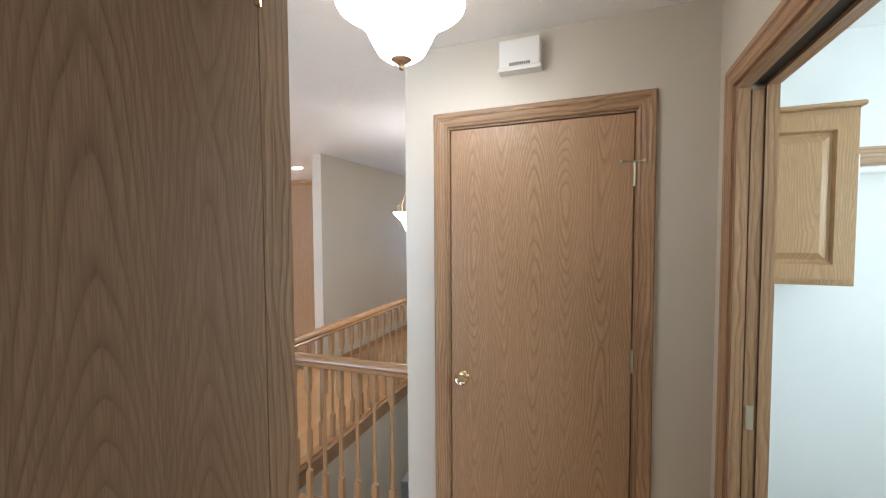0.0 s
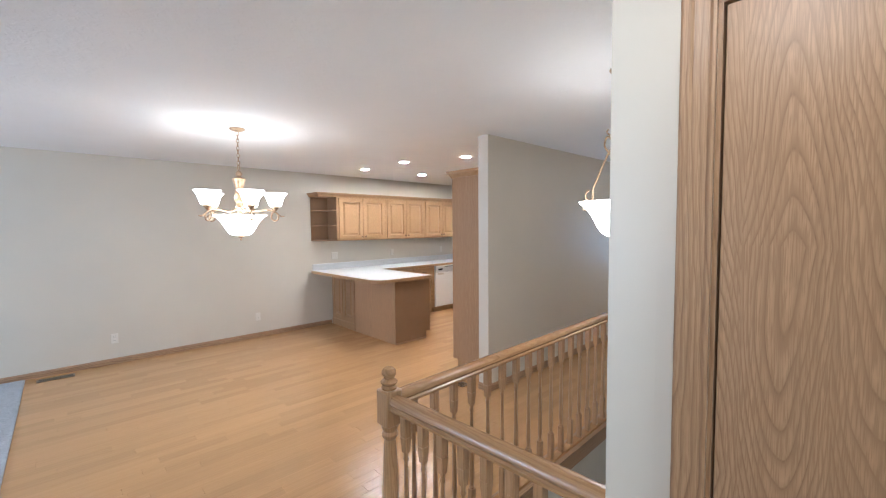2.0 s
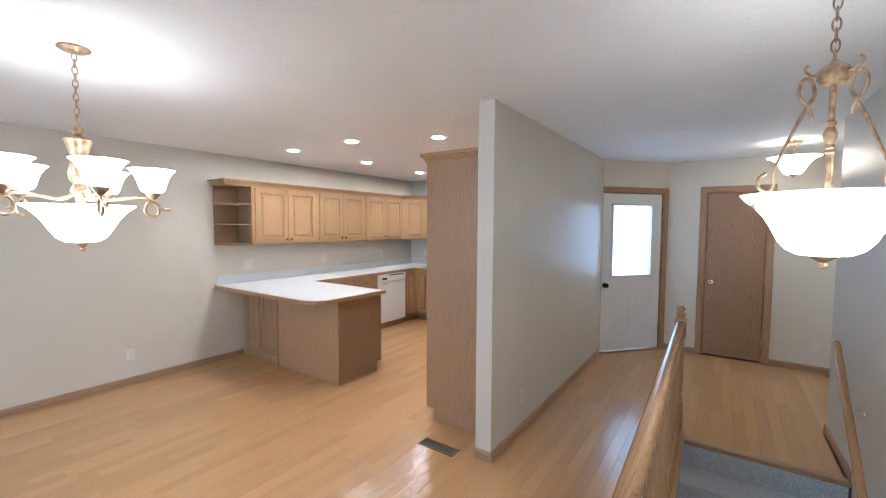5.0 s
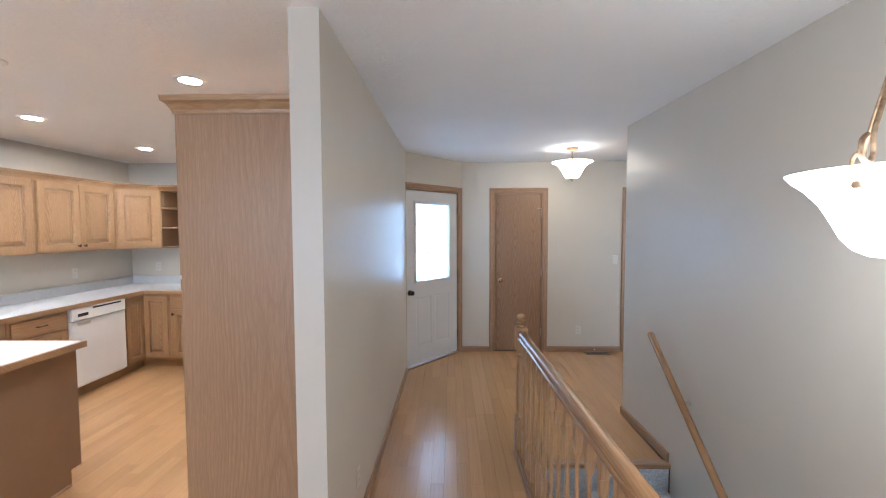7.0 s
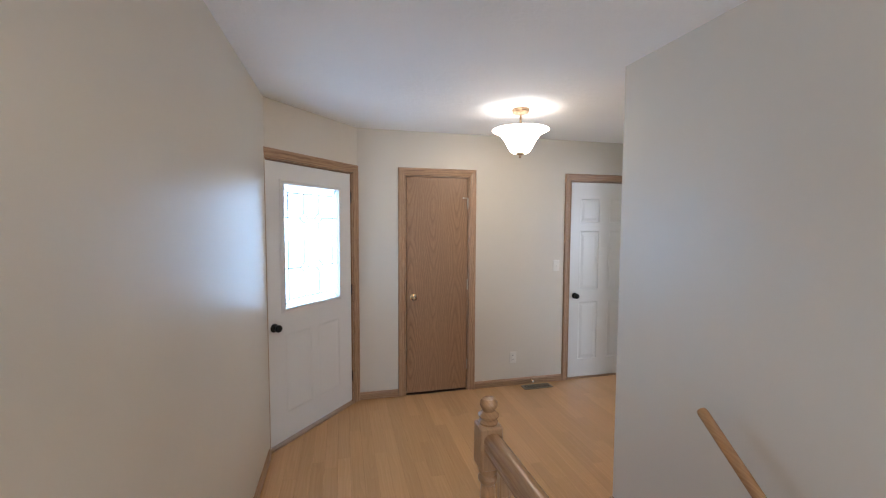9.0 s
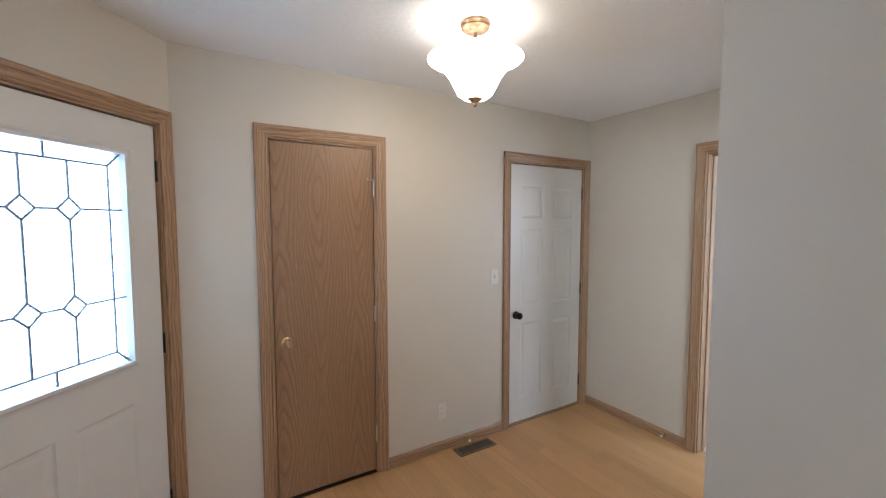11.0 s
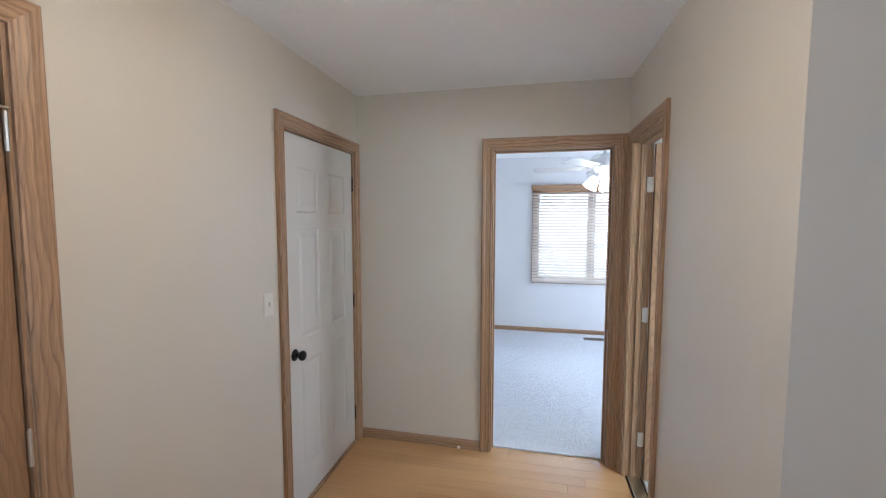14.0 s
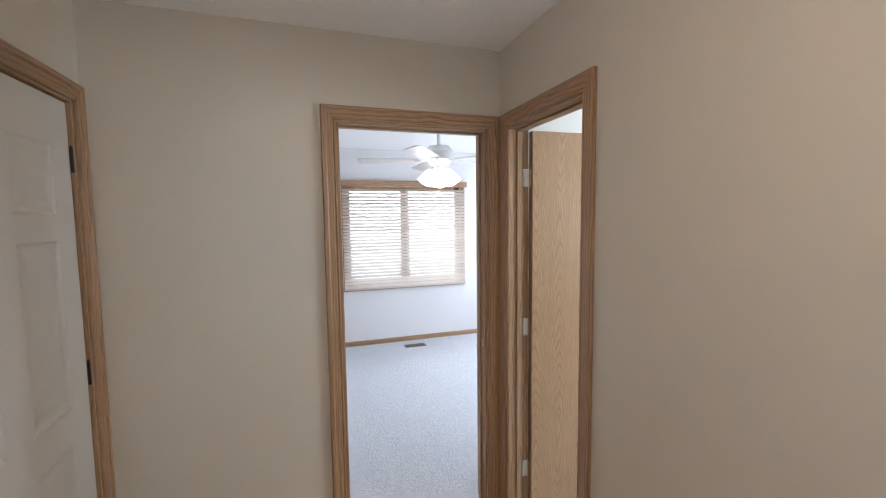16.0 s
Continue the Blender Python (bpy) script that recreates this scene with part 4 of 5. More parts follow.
# inside corner
co = thing("corner_base_cabinet", pose(0, 0, 0), "oak corner base cabinet with two doors meeting at the inside corner", "cabinet")
part("body", prism(bmesh.new(), [(-6.433, 6.527), (KX, 6.527), (KX, 6.815), (-5.545, 6.815), (-5.545, 7.408), (-6.433, 7.408)], 0.10, 0.862), oak_cab, co)
part("toe_kick", prism(bmesh.new(), [(-6.433, 6.527), (KX - 0.07, 6.527), (KX - 0.07, 6.885), (-5.545, 6.885), (-5.545, 7.408), (-6.433, 7.408)], 0.0, 0.10), oak_cab_x, co)
for m4, a, b in ((pose(KX, 6.527, 0, 0, 0, 90), 0.02, 0.268), (pose(KX, 6.815, 0), 0.02, 0.285)):
    bm = panelled(bmesh.new(), [a, a + 0.05, b - 0.05, b], [0.125, 0.18, 0.785, 0.84], {(1, 1)}, -0.019, 0.018, 0.018, 0.015, 0.026)
    bm.transform(m4)
    part("cabinet_door", bm, oak_cab, co)
base_cabinet(pose(-5.543, 6.815, 0), 0.45, doors=1)

# peninsula
PX0, PX1, PY0, PY1 = -6.433, -4.69, 4.145, 4.755
pen = thing("peninsula_cabinet", pose(0, 0, 0), "oak peninsula with a plain back panel and brown hardboard end", "cabinet")
part("body", bx(-5.70, PX1 - 0.006, PY0 + 0.006, PY1 - 0.02, 0.10, 0.862), oak_cab, pen)
part("toe_kick", bx(-5.70, PX1 - 0.006, PY0 + 0.01, PY1 - 0.09, 0.0, 0.10), oak_cab_x, pen)
part("back_panel", bx(-5.705, PX1, PY0 - 0.006, PY0 + 0.005, 0.001, 0.862, bevel=0.001), oak_panel, pen, "plain oak veneer back panel")
part("end_panel", prism(bmesh.new(), [(0, 0.0), (0.54, 0.0), (0.54, 0.10), (0.61, 0.10), (0.61, 0.862), (0, 0.862)], 0, 0.006), brown_panel, pen, "plain brown hardboard end panel").data.transform(Matrix(((0, 0, 1, PX1 - 0.005), (1, 0, 0, PY0 - 0.004), (0, 1, 0, 0), (0, 0, 0, 1))))
part("shoe_moulding", bx(PX1, PX1 + 0.012, PY0, PY1 - 0.08, 0.0, 0.018, bevel=0.003), oak_y, pen)
part("edge_strip", bx(-5.722, -5.703, PY0 - 0.020, PY0 + 0.02, 0.001, 0.862, bevel=0.003), oak_z, pen)
pc = thing("base_cabinet", pose(PX0, PY0 + 0.012, 0), "shallow oak base cabinet with two doors under the counter overhang", "cabinet")
part("body", bx(0.0, 0.71, 0.0, 0.30, 0.10, 0.862), oak_cab, pc)
part("toe_kick", bx(0.0, 0.71, -0.010, 0.30, 0.0, 0.10, bevel=0.002), oak_cab_x, pc)
cab_door(pc, 0.030, 0.345, 0.130, 0.835)
cab_door(pc, 0.368, 0.688, 0.130, 0.835)

# counter top with oak edge, splash
ct = thing("countertop", pose(0, 0, 0), "white laminate L-shaped countertop with an oak edge", "countertop")
CY0, CY1, CX1 = 3.80, 4.745, -4.610
outline = [(-6.433, CY0), (CX1 - 0.17, CY0), (CX1 - 0.06, CY0 + 0.05), (CX1, CY0 + 0.16), (CX1, CY1), (-5.815, CY1), (-5.815, 6.78), (-5.08, 6.78), (-5.08, 7.408), (-6.433, 7.408)]


def inset(poly, d):
    out = []
    n = len(poly)
    for i in range(n):
        p, c, q = Vector(poly[i - 1]), Vector(poly[i]), Vector(poly[(i + 1) % n])
        a, b = (c - p).normalized(), (q - c).normalized()
        na, nb = Vector((-a.y, a.x)), Vector((-b.y, b.x))
        k = (na + nb) / (1 + na.dot(nb))
        out.append(tuple(c + k * d))
    return out


part("laminate_top", prism(bmesh.new(), inset(outline, 0.019), 0.864, 0.9005), counter_mat, ct)
inn = inset(outline, 0.019)
for i in range(8):
    a, b, c, e = outline[i], outline[i + 1], inn[i + 1], inn[i]
    part("edge_strip", prism(bmesh.new(), [a, b, c, e], 0.862, 0.8995), oak_cab_x, ct, "oak edge strip")
part("backsplash", bx(-6.433, -6.414, CY0 + 0.02, 7.388, 0.901, 1.0, bevel=0.003), counter_mat, ct)
part("backsplash", bx(-6.433, -5.08, 7.389, 7.408, 0.901, 1.0, bevel=0.003), counter_mat, ct)

# pantry
pa = thing("pantry_cabinet", pose(0, 0, 0), "tall oak pantry cabinet with crown against the partition", "cabinet")
part("body", bx(-3.565, -2.942, 4.115, 4.73, 0.10, 2.145, bevel=0.001), oak_panel, pa)
part("toe_kick", bx(-3.49, -2.942, 4.115, 4.73, 0.0, 0.10), oak_panel, pa)
for z0, z1 in ((0.12, 1.36), (1.38, 2.12)):
    bm = panelled(bmesh.new(), [0.02, 0.078, 0.537, 0.595], [z0, z0 + 0.058, z1 - 0.058, z1], {(1, 1)}, -0.019, 0.018, 0.018, 0.015, 0.026)
    bm.transform(pose(-3.565, 4.73, 0, 0, 0, -90))
    part("cabinet_door", bm, oak_cab, pa)
CR2 = [(0.0, 2.115), (0.008, 2.115), (0.012, 2.130), (0.028, 2.155), (0.042, 2.165), (0.045, 2.188), (0.0, 2.188)]
part("crown", sweep(CR2, lambda u, z: [(-2.942, 4.114 - u, z), (-3.566 - u, 4.114 - u, z), (-3.566 - u, 4.73, z)]), oak_cab_x, pa)


# ---- lamps ----
BOWL = [(0.020, 0.0), (0.052, 0.002), (0.074, 0.018), (0.092, 0.050), (0.112, 0.090), (0.142, 0.130), (0.175, 0.154), (0.205, 0.166)]


def flush_lamp(x, y, glass):
    l = thing("ceiling_lamp", pose(x, y, CEIL), "lit flush ceiling lamp with a bell-shaped alabaster glass bowl", "lamp", "flush ceiling lamps")
    part("canopy", lathe([(0.001, 0.0), (0.062, 0.0), (0.064, -0.010), (0.056, -0.018), (0.060, -0.024), (0.050, -0.032), (0.030, -0.036), (0.008, -0.040), (0.008, -0.30)][::-1], 28), gold, l, "fluted antique gold canopy", True)
    glass_part("glass_bowl", shell([(r, z - 0.318) for r, z in BOWL], 0.005), glass, l, "glowing alabaster glass bowl", inner_flush)
    part("finial", lathe([(0.001, -0.352), (0.008, -0.348), (0.010, -0.341), (0.006, -0.335), (0.018, -0.330), (0.034, -0.318), (0.036, -0.313), (0.020, -0.308)], 20), gold, l, "", True)
    return l


flush_lamp(-0.49, 1.31, hall_glass)
flush_lamp(-1.05, 6.60, foyer_glass)


def chain(parent, top, bottom, link=0.042):
    n = max(2, int(round((top - bottom) / (link * 0.72))))
    step = (top - bottom) / n
    for i in range(n):
        zc = top - step * (i + 0.5)
        pts = []
        for k in range(16):
            a = 2 * math.pi * k / 16
            u, w = 0.010 * math.cos(a), (step * 0.66) * math.sin(a)
            pts.append((u, 0, zc + w) if i % 2 else (0, u, zc + w))
        part("chain_link", tube(pts, 0.0026, 6, closed=True), gold, parent, "", True)


def scroll(parent, pts, rad, a, name="arm"):
    """A curved gold arm given in (out, up), turned to the angle a."""
    fine = []
    P = [Vector(p) for p in pts]
    for i in range(len(P) - 1):
        p0, p1, p2, p3 = P[max(i - 1, 0)], P[i], P[i + 1], P[min(i + 2, len(P) - 1)]
        for k in range(6):
            t = k / 6
            fine.append(0.5 * ((2 * p1) + (p2 - p0) * t + (2 * p0 - 5 * p1 + 4 * p2 - p3) * t * t + (3 * p1 - p0 - 3 * p2 + p3) * t ** 3))
    fine.append(P[-1])
    c, s = math.cos(a), math.sin(a)
    return part(name, tube([(r * c, r * s, z) for r, z in fine], rad, 8), gold, parent, "", True)


# pendant over the stairwell
pd = thing("pendant_lamp", pose(-1.305, 3.19, -0.014), "lit bowl pendant lamp on a chain with antique gold scroll arms", "lamp")
part("canopy", lathe([(0.001, (CEIL + 0.014)), (0.066, (CEIL + 0.014)), (0.068, (CEIL + 0.014) - 0.008), (0.050, (CEIL + 0.014) - 0.020), (0.020, (CEIL + 0.014) - 0.028), (0.001, (CEIL + 0.014) - 0.030)][::-1], 32, flute=0.04), gold, pd, "fluted ceiling canopy", True)
chain(pd, (CEIL + 0.014) - 0.028, 2.135)
part("hub", lathe([(0.001, 2.066), (0.030, 2.068), (0.036, 2.078), (0.040, 2.086), (0.040, 2.108), (0.030, 2.120), (0.012, 2.130), (0.008, 2.14), (0.001, 2.142)], 24), gold, pd, "", True)
part("stem", lathe([(0.007, 1.55), (0.007, 1.855), (0.013, 1.858), (0.013, 1.864), (0.010, 1.868), (0.013, 1.872), (0.013, 1.878), (0.009, 1.884), (0.016, 1.900), (0.018, 1.916), (0.010, 1.938), (0.014, 1.944), (0.014, 1.952), (0.007, 1.958), (0.008, 2.066)], 18), gold, pd, "turned centre stem", True)
glass_part("glass_bowl", shell([(0.018, 1.536), (0.064, 1.540), (0.093, 1.555), (0.115, 1.582), (0.132, 1.619), (0.154, 1.661), (0.183, 1.696), (0.208, 1.717), (0.220, 1.732)], 0.006, 48), pendant_glass, pd, "glowing alabaster glass bowl")
part("finial", lathe([(0.001, 1.496), (0.010, 1.500), (0.012, 1.508), (0.006, 1.515), (0.022, 1.524), (0.038, 1.535), (0.039, 1.540), (0.020, 1.545)], 20), gold, pd, "", True)
for k in range(3):
    a = radians(78.4 + 120 * k)
    scroll(pd, [(0.035, 2.095), (0.060, 2.100), (0.075, 2.118), (0.066, 2.130)], 0.004, a, "hook")
    scroll(pd, [(0.050, 1.965), (0.058, 1.995), (0.086, 2.040), (0.078, 2.085), (0.058, 2.085), (0.046, 2.040), (0.068, 1.995), (0.096, 1.930), (0.128, 1.850), (0.146, 1.800), (0.144, 1.760), (0.160, 1.742), (0.182, 1.755), (0.182, 1.785), (0.164, 1.800)], 0.0052, a)
    part("bolt", lathe([(0.001, -0.010), (0.009, -0.007), (0.011, 0.0), (0.009, 0.007), (0.001, 0.010)], 14, (0.190 * math.cos(a), 0.190 * math.sin(a), 1.695)), gold, pd, "", True)

# dining chandelier
ch = thing("chandelier", pose(-4.10, 2.07, 0), "lit five-arm chandelier with glass shades and a centre bowl", "lamp")
part("canopy", lathe([(0.001, CEIL), (0.062, CEIL), (0.064, CEIL - 0.008), (0.045, CEIL - 0.018), (0.018, CEIL - 0.026), (0.001, CEIL - 0.028)][::-1], 32, flute=0.04), gold, ch, "fluted ceiling canopy", True)
chain(ch, CEIL - 0.026, 2.13)
part("ring", tube([(0.024 * math.cos(2 * math.pi * k / 20), 0, 2.105 + 0.024 * math.sin(2 * math.pi * k / 20)) for k in range(20)], 0.004, 6, closed=True), gold, ch, "", True)
part("column", lathe([(0.001, 2.082), (0.012, 2.078), (0.026, 2.060), (0.026, 2.045), (0.014, 2.030), (0.040, 2.020), (0.058, 2.008), (0.050, 1.990), (0.034, 1.940), (0.036, 1.890), (0.044, 1.850), (0.040, 1.820), (0.024, 1.800), (0.032, 1.785), (0.040, 1.765), (0.032, 1.745), (0.020, 1.735), (0.020, 1.70)][::-1], 24, flute=0.05), gold, ch, "fluted turned centre column", True)
glass_part("glass_bowl", shell([(0.020, 1.522), (0.062, 1.526), (0.092, 1.545), (0.118, 1.585), (0.146, 1.635), (0.180, 1.675), (0.215, 1.700)], 0.005, 44), shade_glass, ch, "glowing centre glass bowl")
part("finial", lathe([(0.001, 1.478), (0.009, 1.484), (0.010, 1.492), (0.005, 1.498), (0.018, 1.508), (0.030, 1.522), (0.016, 1.530)], 20), gold, ch, "", True)
for k in range(5):
    a = radians(72 * k)
    scroll(ch, [(0.024, 1.760), (0.081, 1.730), (0.146, 1.735), (0.211, 1.745), (0.267, 1.735), (0.304, 1.700), (0.300, 1.660), (0.272, 1.650), (0.248, 1.675), (0.256, 1.715), (0.284, 1.725), (0.324, 1.690), (0.356, 1.690)], 0.0065, a)
    cx, cy = 0.282 * math.cos(a), 0.282 * math.sin(a)
    part("cup", lathe([(0.008, 1.735), (0.016, 1.745), (0.030, 1.760), (0.034, 1.772), (0.030, 1.780), (0.001, 1.782)], 18, (cx, cy, 0)), gold, ch, "", True)
    glass_part("glass_shade", shell([(0.024, 1.775), (0.046, 1.778), (0.056, 1.795), (0.064, 1.825), (0.074, 1.855), (0.092, 1.882), (0.104, 1.892)], 0.004, 32, (cx, cy, 0)), shade_glass, ch, "glowing upturned glass shade")

for x, y in ((-5.52, 4.24), (-4.61, 4.26), (-5.46, 5.30), (-3.79, 4.58), (-5.50, 6.48)):
    r = thing("recessed_light", pose(x, y, CEIL), "lit round recessed ceiling light with white trim ring", "lamp", "recessed kitchen lights")
    part("trim_ring", lathe([(0.055, -0.001), (0.055, -0.006), (0.078, -0.008), (0.085, -0.004), (0.085, -0.001)], 32), white_plastic, r, "", True)
    part("lens", lathe([(0.001, -0.002), (0.055, -0.002), (0.055, -0.005), (0.001, -0.007)], 32), downlight_mat, r, "glowing lens", True)


# ---- small fixtures ----
def outlet(m, kind="outlet", gang=1, label="white duplex outlet plate on the wall"):
    o = thing("wall_outlet" if kind == "outlet" else "light_switch", m, label, "outlet" if kind == "outlet" else "switch")
    w = 0.035 + 0.023 * (gang - 1)
    part("plate", bx(-w, w, -0.006, 0.0, -0.057, 0.057, bevel=0.003), ivory_plate, o)
    for gidx in range(gang):
        cx = (gidx - (gang - 1) / 2) * 0.046
        if kind == "outlet":
            for dz in (-0.02, 0.02):
                rc = part("receptacle", bx(cx - 0.016, cx + 0.016, -0.0085, -0.006, dz - 0.014, dz + 0.014, bevel=0.002), ivory_plate, o)
                for sx in (-0.006, 0.006):
                    part("slot", bx(cx + sx - 0.001, cx + sx + 0.001, -0.0088, -0.0083, dz - 0.002, dz + 0.007), dark_slot, rc)
        else:
            part("rocker", bx(cx - 0.005, cx + 0.005, -0.016, -0.006, -0.008, 0.012, bevel=0.002), ivory_plate, o)
    return o


outlet(pose(-6.435, 2.966, 0.30, 0, 0, 90))
outlet(pose(-6.435, 1.34, 0.30, 0, 0, 90))
outlet(pose(-6.435, 4.21, 1.118, 0, 0, 90), gang=2, label="white double outlet plate above the counter")
outlet(pose(-6.435, 5.374, 1.12, 0, 0, 90))
outlet(pose(-6.435, 6.605, 1.12, 0, 0, 90))
outlet(pose(-6.088, 7.41, 1.12))
outlet(pose(-2.82, 4.358, 0.28, 0, 0, 90))
outlet(pose(-0.69, 7.49, 0.28))
outlet(pose(-0.235, 7.49, 1.187), "switch", label="white toggle light switch beside the white door")


def floor_vent(m, w=0.30, h=0.105, mat=None):
    v = thing("floor_register", m, "slotted metal floor register set in the floor", "vent")
    part("backing", bx(-w / 2, w / 2, -h / 2, h / 2, 0.0005, 0.002), dark_slot, v)
    bm = bmesh.new()
    for a, b, c, d_ in ((-w / 2, w / 2, -h / 2, -h / 2 + 0.016), (-w / 2, w / 2, h / 2 - 0.016, h / 2), (-w / 2, -w / 2 + 0.018, -h / 2, h / 2), (w / 2 - 0.018, w / 2, -h / 2, h / 2)):
        box(bm, a, b, c, d_, 0.001, 0.006)
    part("frame", bm, mat or vent_metal, v)
    n = int((w - 0.036) / 0.016)
    for i in range(n):
        x = -w / 2 + 0.018 + (w - 0.036) * (i + 0.5) / n
        part("slat", bx(x - 0.003, x + 0.003, -h / 2 + 0.014, h / 2 - 0.014, 0.0012, 0.005), mat or vent_metal, v)
    return v


floor_vent(pose(-3.22, 3.80, 0))
floor_vent(pose(-6.28, 0.83, 0, 0, 0, 90))
floor_vent(pose(-0.47, 7.395, 0))
floor_vent(pose(3.66, 5.47, 0.010, 0, 0, 90), 0.26)


def door_stop(x, y, rz):
    s = thing("door_stop", pose(x, y, 0.045, 0, 0, rz), "small spring door stop on the baseboard", "door stop")
    bm = bmesh.new()
    pts = [(0.006 * math.cos(k * 0.9), -0.012 - 0.0014 * k, 0.006 * math.sin(k * 0.9)) for k in range(40)]
    part("spring", tube(pts, 0.0018, 5), brass, s)
    bm = lathe([(0.001, 0), (0.009, 0.001), (0.009, 0.010), (0.001, 0.012)], 12)
    bm.transform(Matrix.Translation((0, -0.066, 0)) @ Matrix.Rotation(radians(90), 4, "X"))
    part("tip", bm, rubber, s, "", True)


door_stop(-0.50, 7.49, 0)
door_stop(0.788, 6.75, -90)

# door chime box above the linen door
cb = thing("door_chime", pose(-0.225, 1.945, 2.325), "white door chime box with a speaker slot high on the wall", "door chime")
part("cover", bx(-0.088, 0.088, -0.065, -0.001, -0.056, 0.060, bevel=0.006, seg=2), white_plastic, cb)
part("base", bx(-0.092, 0.092, -0.060, -0.001, -0.070, -0.052, bevel=0.002), white_plastic, cb)
for i in range(10):
    part("slot", bx(-0.04 + i * 0.009, -0.035 + i * 0.009, -0.0665, -0.064, -0.052, -0.040), dark_slot, cb)

# ---- laundry ----
lc = thing("wall_cabinet", pose(0.637, 2.15, 0), "oak laundry wall cabinet with a raised-panel door", "cabinet")
part("body", bx(0.0, 0.380, 0.0, 0.303, 1.345, 2.03, bevel=0.001), oak_cab, lc)
cab_door(lc, 0.02, 0.365, 1.37, 2.005)
part("crown", bx(-0.001, 0.395, -0.02, 0.303, 2.03, 2.05, bevel=0.006), oak_cab_x, lc)
cl = thing("hanging_rod", pose(0, 0, 0), "white closet rod on an oak cleat beside the cabinet", "closet rod")
part("cleat", bx(1.022, 2.39, 2.435, 2.454, 1.83, 1.92, bevel=0.002), oak_x, cl)
part("rod", tube([(1.05, 2.25, 1.80), (2.39, 2.25, 1.80)], 0.015, 14), white_plastic, cl, "", True)
part("bracket", bx(1.040, 1.052, 2.22, 2.434, 1.76, 1.86, bevel=0.002), white_plastic, cl)

# ---- bedroom ----
win = thing("window_1", pose(3.9, 6.24, 0, 0, 0, -90), "oak cased double bedroom window behind wooden blinds", "window", kind="structure")
WW, WZ0, WZ1 = 1.48, 0.75, 1.99
for x0, x1, z0, z1 in ((-0.05, 0.0, WZ0 - 0.05, WZ1 + 0.05), (WW, WW + 0.05, WZ0 - 0.05, WZ1 + 0.05), (0.0, WW, WZ1, WZ1 + 0.05), (0.0, WW, WZ0 - 0.05, WZ0)):
    part("casing", bx(x0, x1, -0.016, -0.001, z0, z1, bevel=0.003), oak_z if z1 - z0 > 0.3 else oak_x, win)
for x0, x1, z0, z1 in ((0.0, 0.05, WZ0, WZ1), (WW - 0.05, WW, WZ0, WZ1), (WW / 2 - 0.05, WW / 2 + 0.05, WZ0, WZ1), (0.0, WW, WZ0, WZ0 + 0.05), (0.0, WW, WZ1 - 0.05, WZ1)):
    part("window_frame", bx(x0, x1, 0.05, 0.11, z0, z1), oak_z if z1 - z0 > 0.3 else oak_x, win)
clear_glass = bpy.data.materials.new("clear_window_glass")
clear_glass.use_nodes = True
_p = clear_glass.node_tree.nodes["Principled BSDF"]
_p.inputs["Transmission Weight"].default_value = 1.0
_p.inputs["Roughness"].default_value = 0.0
_p.inputs["IOR"].default_value = 1.05
for x0, x1 in ((0.05, WW / 2 - 0.05), (WW / 2 + 0.05, WW - 0.05)):
    pn = part("pane", bx(x0, x1, 0.078, 0.082, WZ0 + 0.05, WZ1 - 0.05), clear_glass, win)
    pn.visible_shadow = False
bl = thing("window_blind", pose(3.9, 6.24, 0, 0, 0, -90), "lowered wooden slat blind with an oak valance", "blind")
part("valance", bx(-0.065, WW + 0.065, -0.080, -0.017, 1.985, 2.052, bevel=0.006), oak_x, bl, "oak valance")
part("bottom_rail", bx(-0.045, WW + 0.045, -0.055, -0.020, 0.715, 0.740, bevel=0.003), oak_blind, bl)
sl = bx(-0.045, WW + 0.045, -0.024, 0.024, -0.0015, 0.0015)
me = bpy.data.meshes.new("slat")
sl.to_mesh(me)
sl.free()
me.materials.append(oak_blind)
for i in range(30):
    o = new("slat", me)
    o.parent = bl
    o.matrix_local = pose(0, -0.040, 0.760 + i * 0.0405, 40, 0, 0)
for x in (0.13, WW / 2, WW - 0.13):
    part("cord", tube([(x, -0.066, 0.73), (x, -0.066, 1.97)], 0.0018, 5), white_plastic, bl)

fan = thing("ceiling_fan", pose(1.98, 5.67, -0.075), "white ceiling fan at rest with lit glass shades and pull chains", "ceiling fan")
part("canopy", lathe([(0.030, 2.435), (0.060, 2.475), (0.068, CEIL + 0.074)], 24), white_gloss, fan, "", True)
part("downrod", tube([(0, 0, 2.24), (0, 0, 2.445)], 0.014, 12), white_gloss, fan, "", True)
part("motor", lathe([(0.030, 2.075), (0.075, 2.085), (0.090, 2.11), (0.115, 2.13), (0.118, 2.19), (0.080, 2.235), (0.030, 2.245)], 32), white_gloss, fan, "", True)
part("light_kit", lathe([(0.001, 2.01), (0.036, 2.015), (0.045, 2.04), (0.045, 2.078)], 24), white_gloss, fan, "", True)
for k in range(5):
    a = radians(73.5 + 72 * k)
    bm = prism(bmesh.new(), [(0.16, -0.050), (0.60, -0.066), (0.64, -0.045), (0.64, 0.045), (0.60, 0.066), (0.16, 0.050)], -0.003, 0.003)
    bm.transform(pose(0, 0, 2.125, 0, 0, math.degrees(a)) @ pose(0, 0, 0, 12, 0, 0))
    bd = part("blade", bm, white_plastic, fan)
    bm = bx(0.09, 0.20, -0.015, 0.015, -0.006, 0.0)
    bm.transform(pose(0, 0, 2.122, 0, 0, math.degrees(a)))
    part("blade_iron", bm, white_gloss, fan)
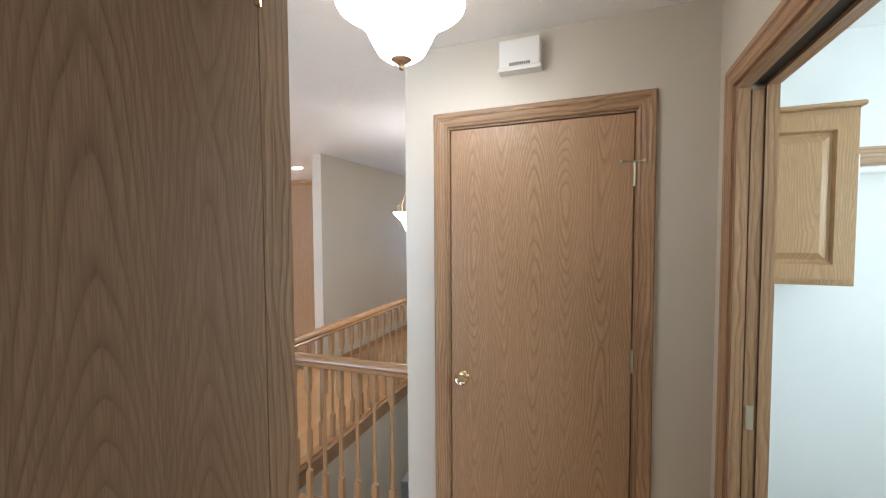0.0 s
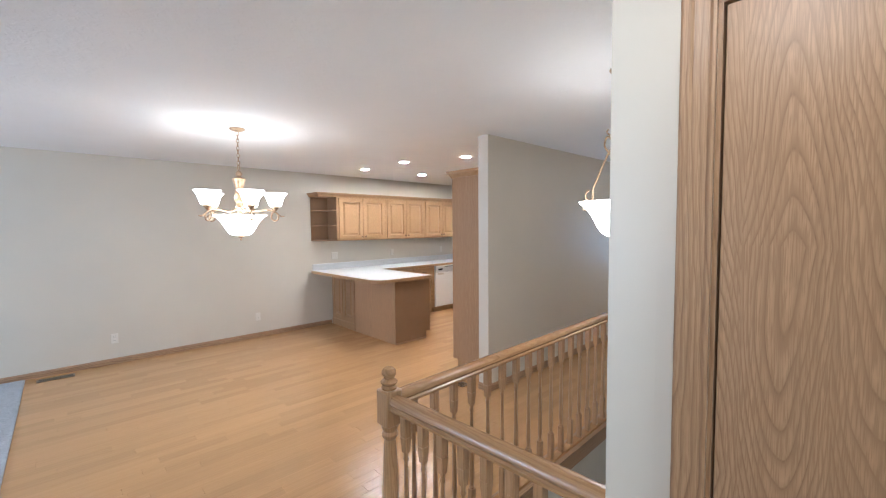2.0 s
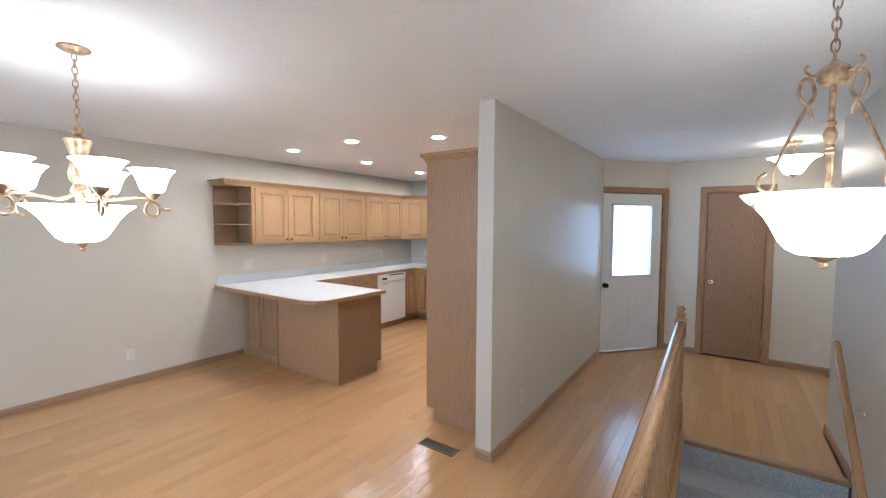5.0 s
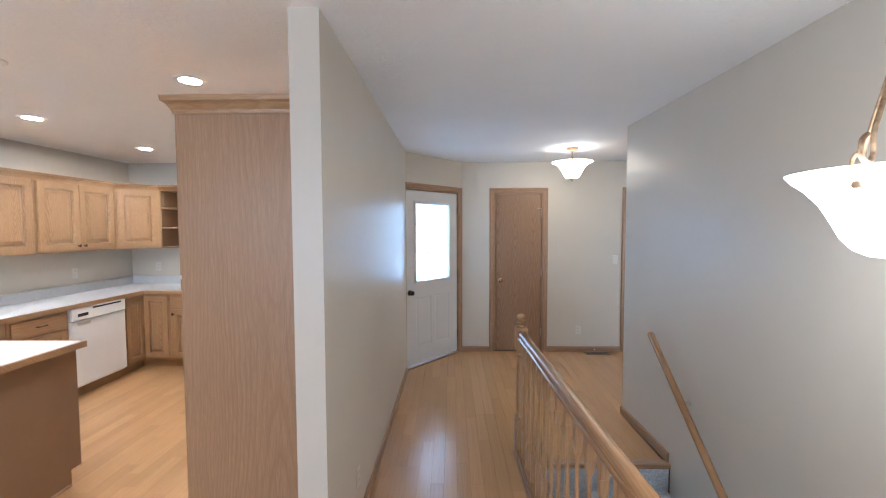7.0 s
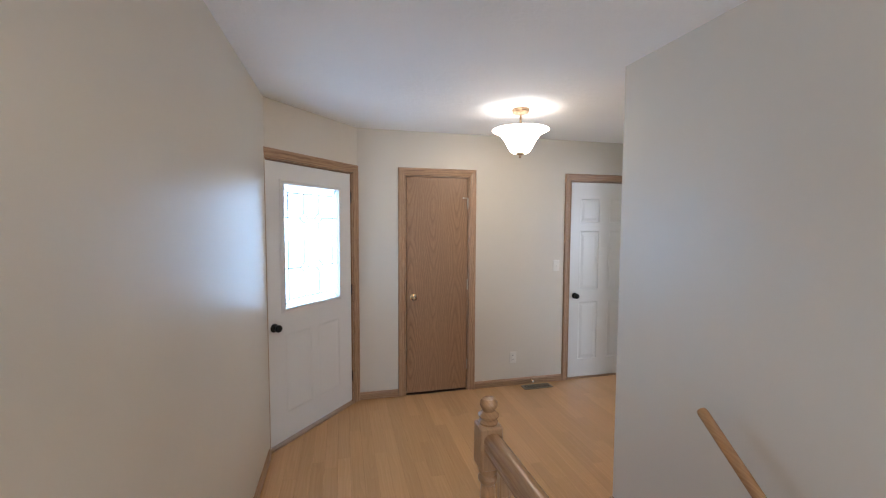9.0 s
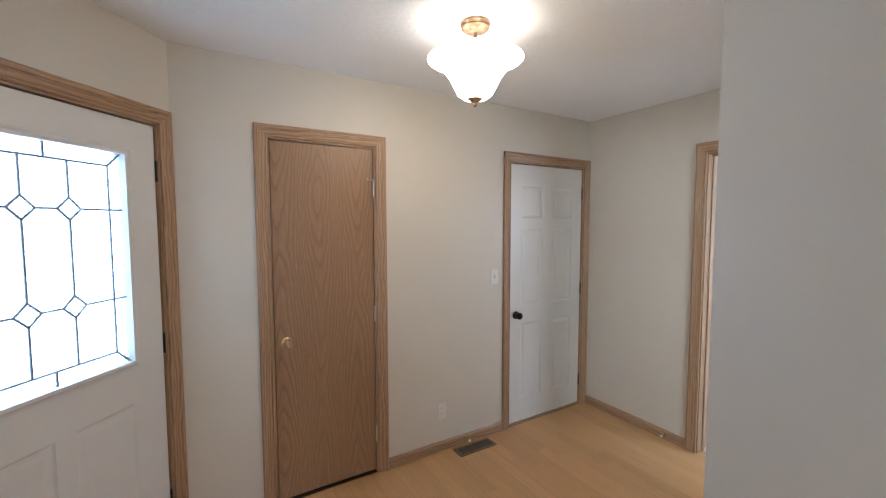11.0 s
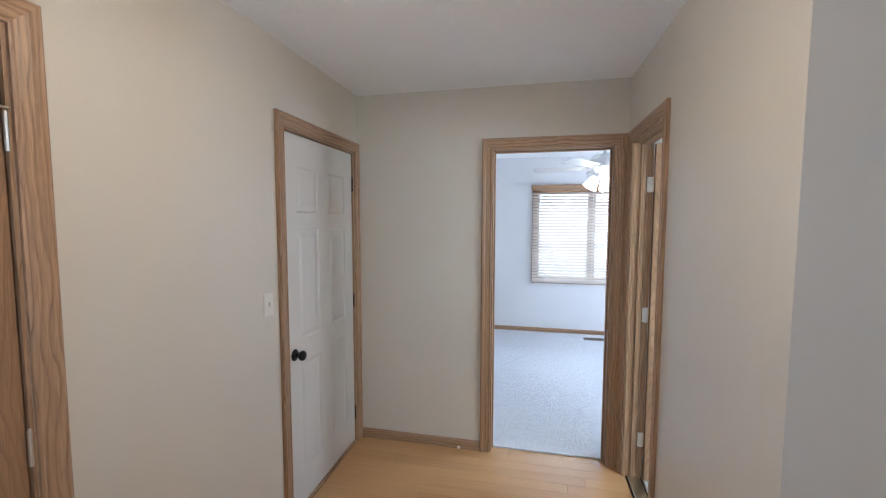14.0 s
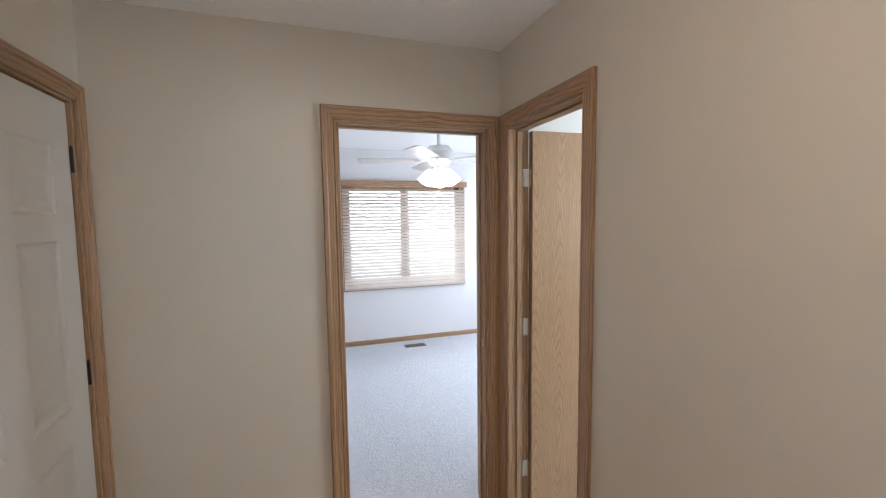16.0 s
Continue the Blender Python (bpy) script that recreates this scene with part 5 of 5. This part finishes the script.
for k in range(3):
    a = radians(103.5 + 120 * k)
    bm = shell([(0.022, 0.0), (0.034, -0.012), (0.046, -0.05), (0.056, -0.085), (0.062, -0.105)], 0.003, 24)
    bm.transform(Matrix.Translation((0.075 * math.cos(a), 0.075 * math.sin(a), 2.035)) @ Matrix.Rotation(a, 4, "Z") @ Matrix.Rotation(radians(-32), 4, "Y"))
    glass_part("glass_shade", bm, fan_shade, fan, "lit frosted glass shade")
for dx in (-0.02, 0.02):
    part("pull_chain", tube([(dx, 0.01, 1.82), (dx, 0.01, 2.02)], 0.0018, 5), brass, fan)


# ---- floor boards ----
def spans(x):
    if x < -2.88:
        return [(0.592, 7.405)]
    if x < -1.80:
        return [(0.592, 7.55)]
    if x < -0.84:
        return [(0.62, 1.965), (5.02, 7.488)]
    if x < 0.5:
        return [(0.62, 1.944), (5.70, 7.488)]
    return [(5.70, 7.488)]


rng = random.Random(7)
PW = 0.083
LENGTHS = (0.42, 0.66, 0.9, 1.2)
board_meshes = {}


def board_bm(length):
    g_, c_ = 0.0002, 0.0005
    bm = bmesh.new()
    w2, l2 = PW / 2 - g_, length / 2 - g_
    low = [bm.verts.new((sx * w2, sy * l2, -0.013)) for sx, sy in ((-1, -1), (1, -1), (1, 1), (-1, 1))]
    mid_ = [bm.verts.new((sx * w2, sy * l2, -c_)) for sx, sy in ((-1, -1), (1, -1), (1, 1), (-1, 1))]
    top_ = [bm.verts.new((sx * (w2 - c_), sy * (l2 - c_), 0)) for sx, sy in ((-1, -1), (1, -1), (1, 1), (-1, 1))]
    for a, b in ((low, mid_), (mid_, top_)):
        for i in range(4):
            bm.faces.new((a[i], a[(i + 1) % 4], b[(i + 1) % 4], b[i]))
    bm.faces.new(top_)
    return bm


def board_mesh(length):
    key = round(length, 3)
    if key not in board_meshes:
        bm = board_bm(length)
        bmesh.ops.recalc_face_normals(bm, faces=bm.faces)
        me_ = bpy.data.meshes.new("board")
        bm.to_mesh(me_)
        bm.free()
        me_.materials.append(plank_mat)
        board_meshes[key] = me_
    return board_meshes[key]


far_v, far_f = [], []
placed = []
x = -6.435 + PW / 2
while x < 0.84:
    for y0, y1 in spans(x):
        y = y0
        first = True
        while y < y1 - 0.001:
            length = rng.choice(LENGTHS) * (rng.choice((0.35, 0.6, 0.85, 1.0)) if first else 1.0)
            first = False
            if y + length > y1 - 0.25:
                length = y1 - y
            placed.append((x, y + length / 2, length))
            y += length
    x += PW
near = sorted(placed, key=lambda b: abs(b[0] + 2.2))[:300]
near_set = set(near)
for px, py, length in near:
    o = new("board", board_mesh(length))
    o.location = (px, py, 0)
    o.parent = floor
for px, py, length in placed:
    if (px, py, length) in near_set:
        continue
    w2, l2, b0 = PW / 2 - 0.0004, length / 2 - 0.0004, len(far_v)
    for z in (-0.013, 0.0):
        far_v += [(px - w2, py - l2, z), (px + w2, py - l2, z), (px + w2, py + l2, z), (px - w2, py + l2, z)]
    far_f += [(b0 + 4, b0 + 5, b0 + 6, b0 + 7)] + [(b0 + i, b0 + (i + 1) % 4, b0 + 4 + (i + 1) % 4, b0 + 4 + i) for i in range(4)]
me = bpy.data.meshes.new("far_boards")
me.from_pydata(far_v, [], far_f)
me.materials.append(plank_mat)
o = new("far_boards", me)
o.parent = floor
tagged(o, "farther laminate boards", kind="stuff")
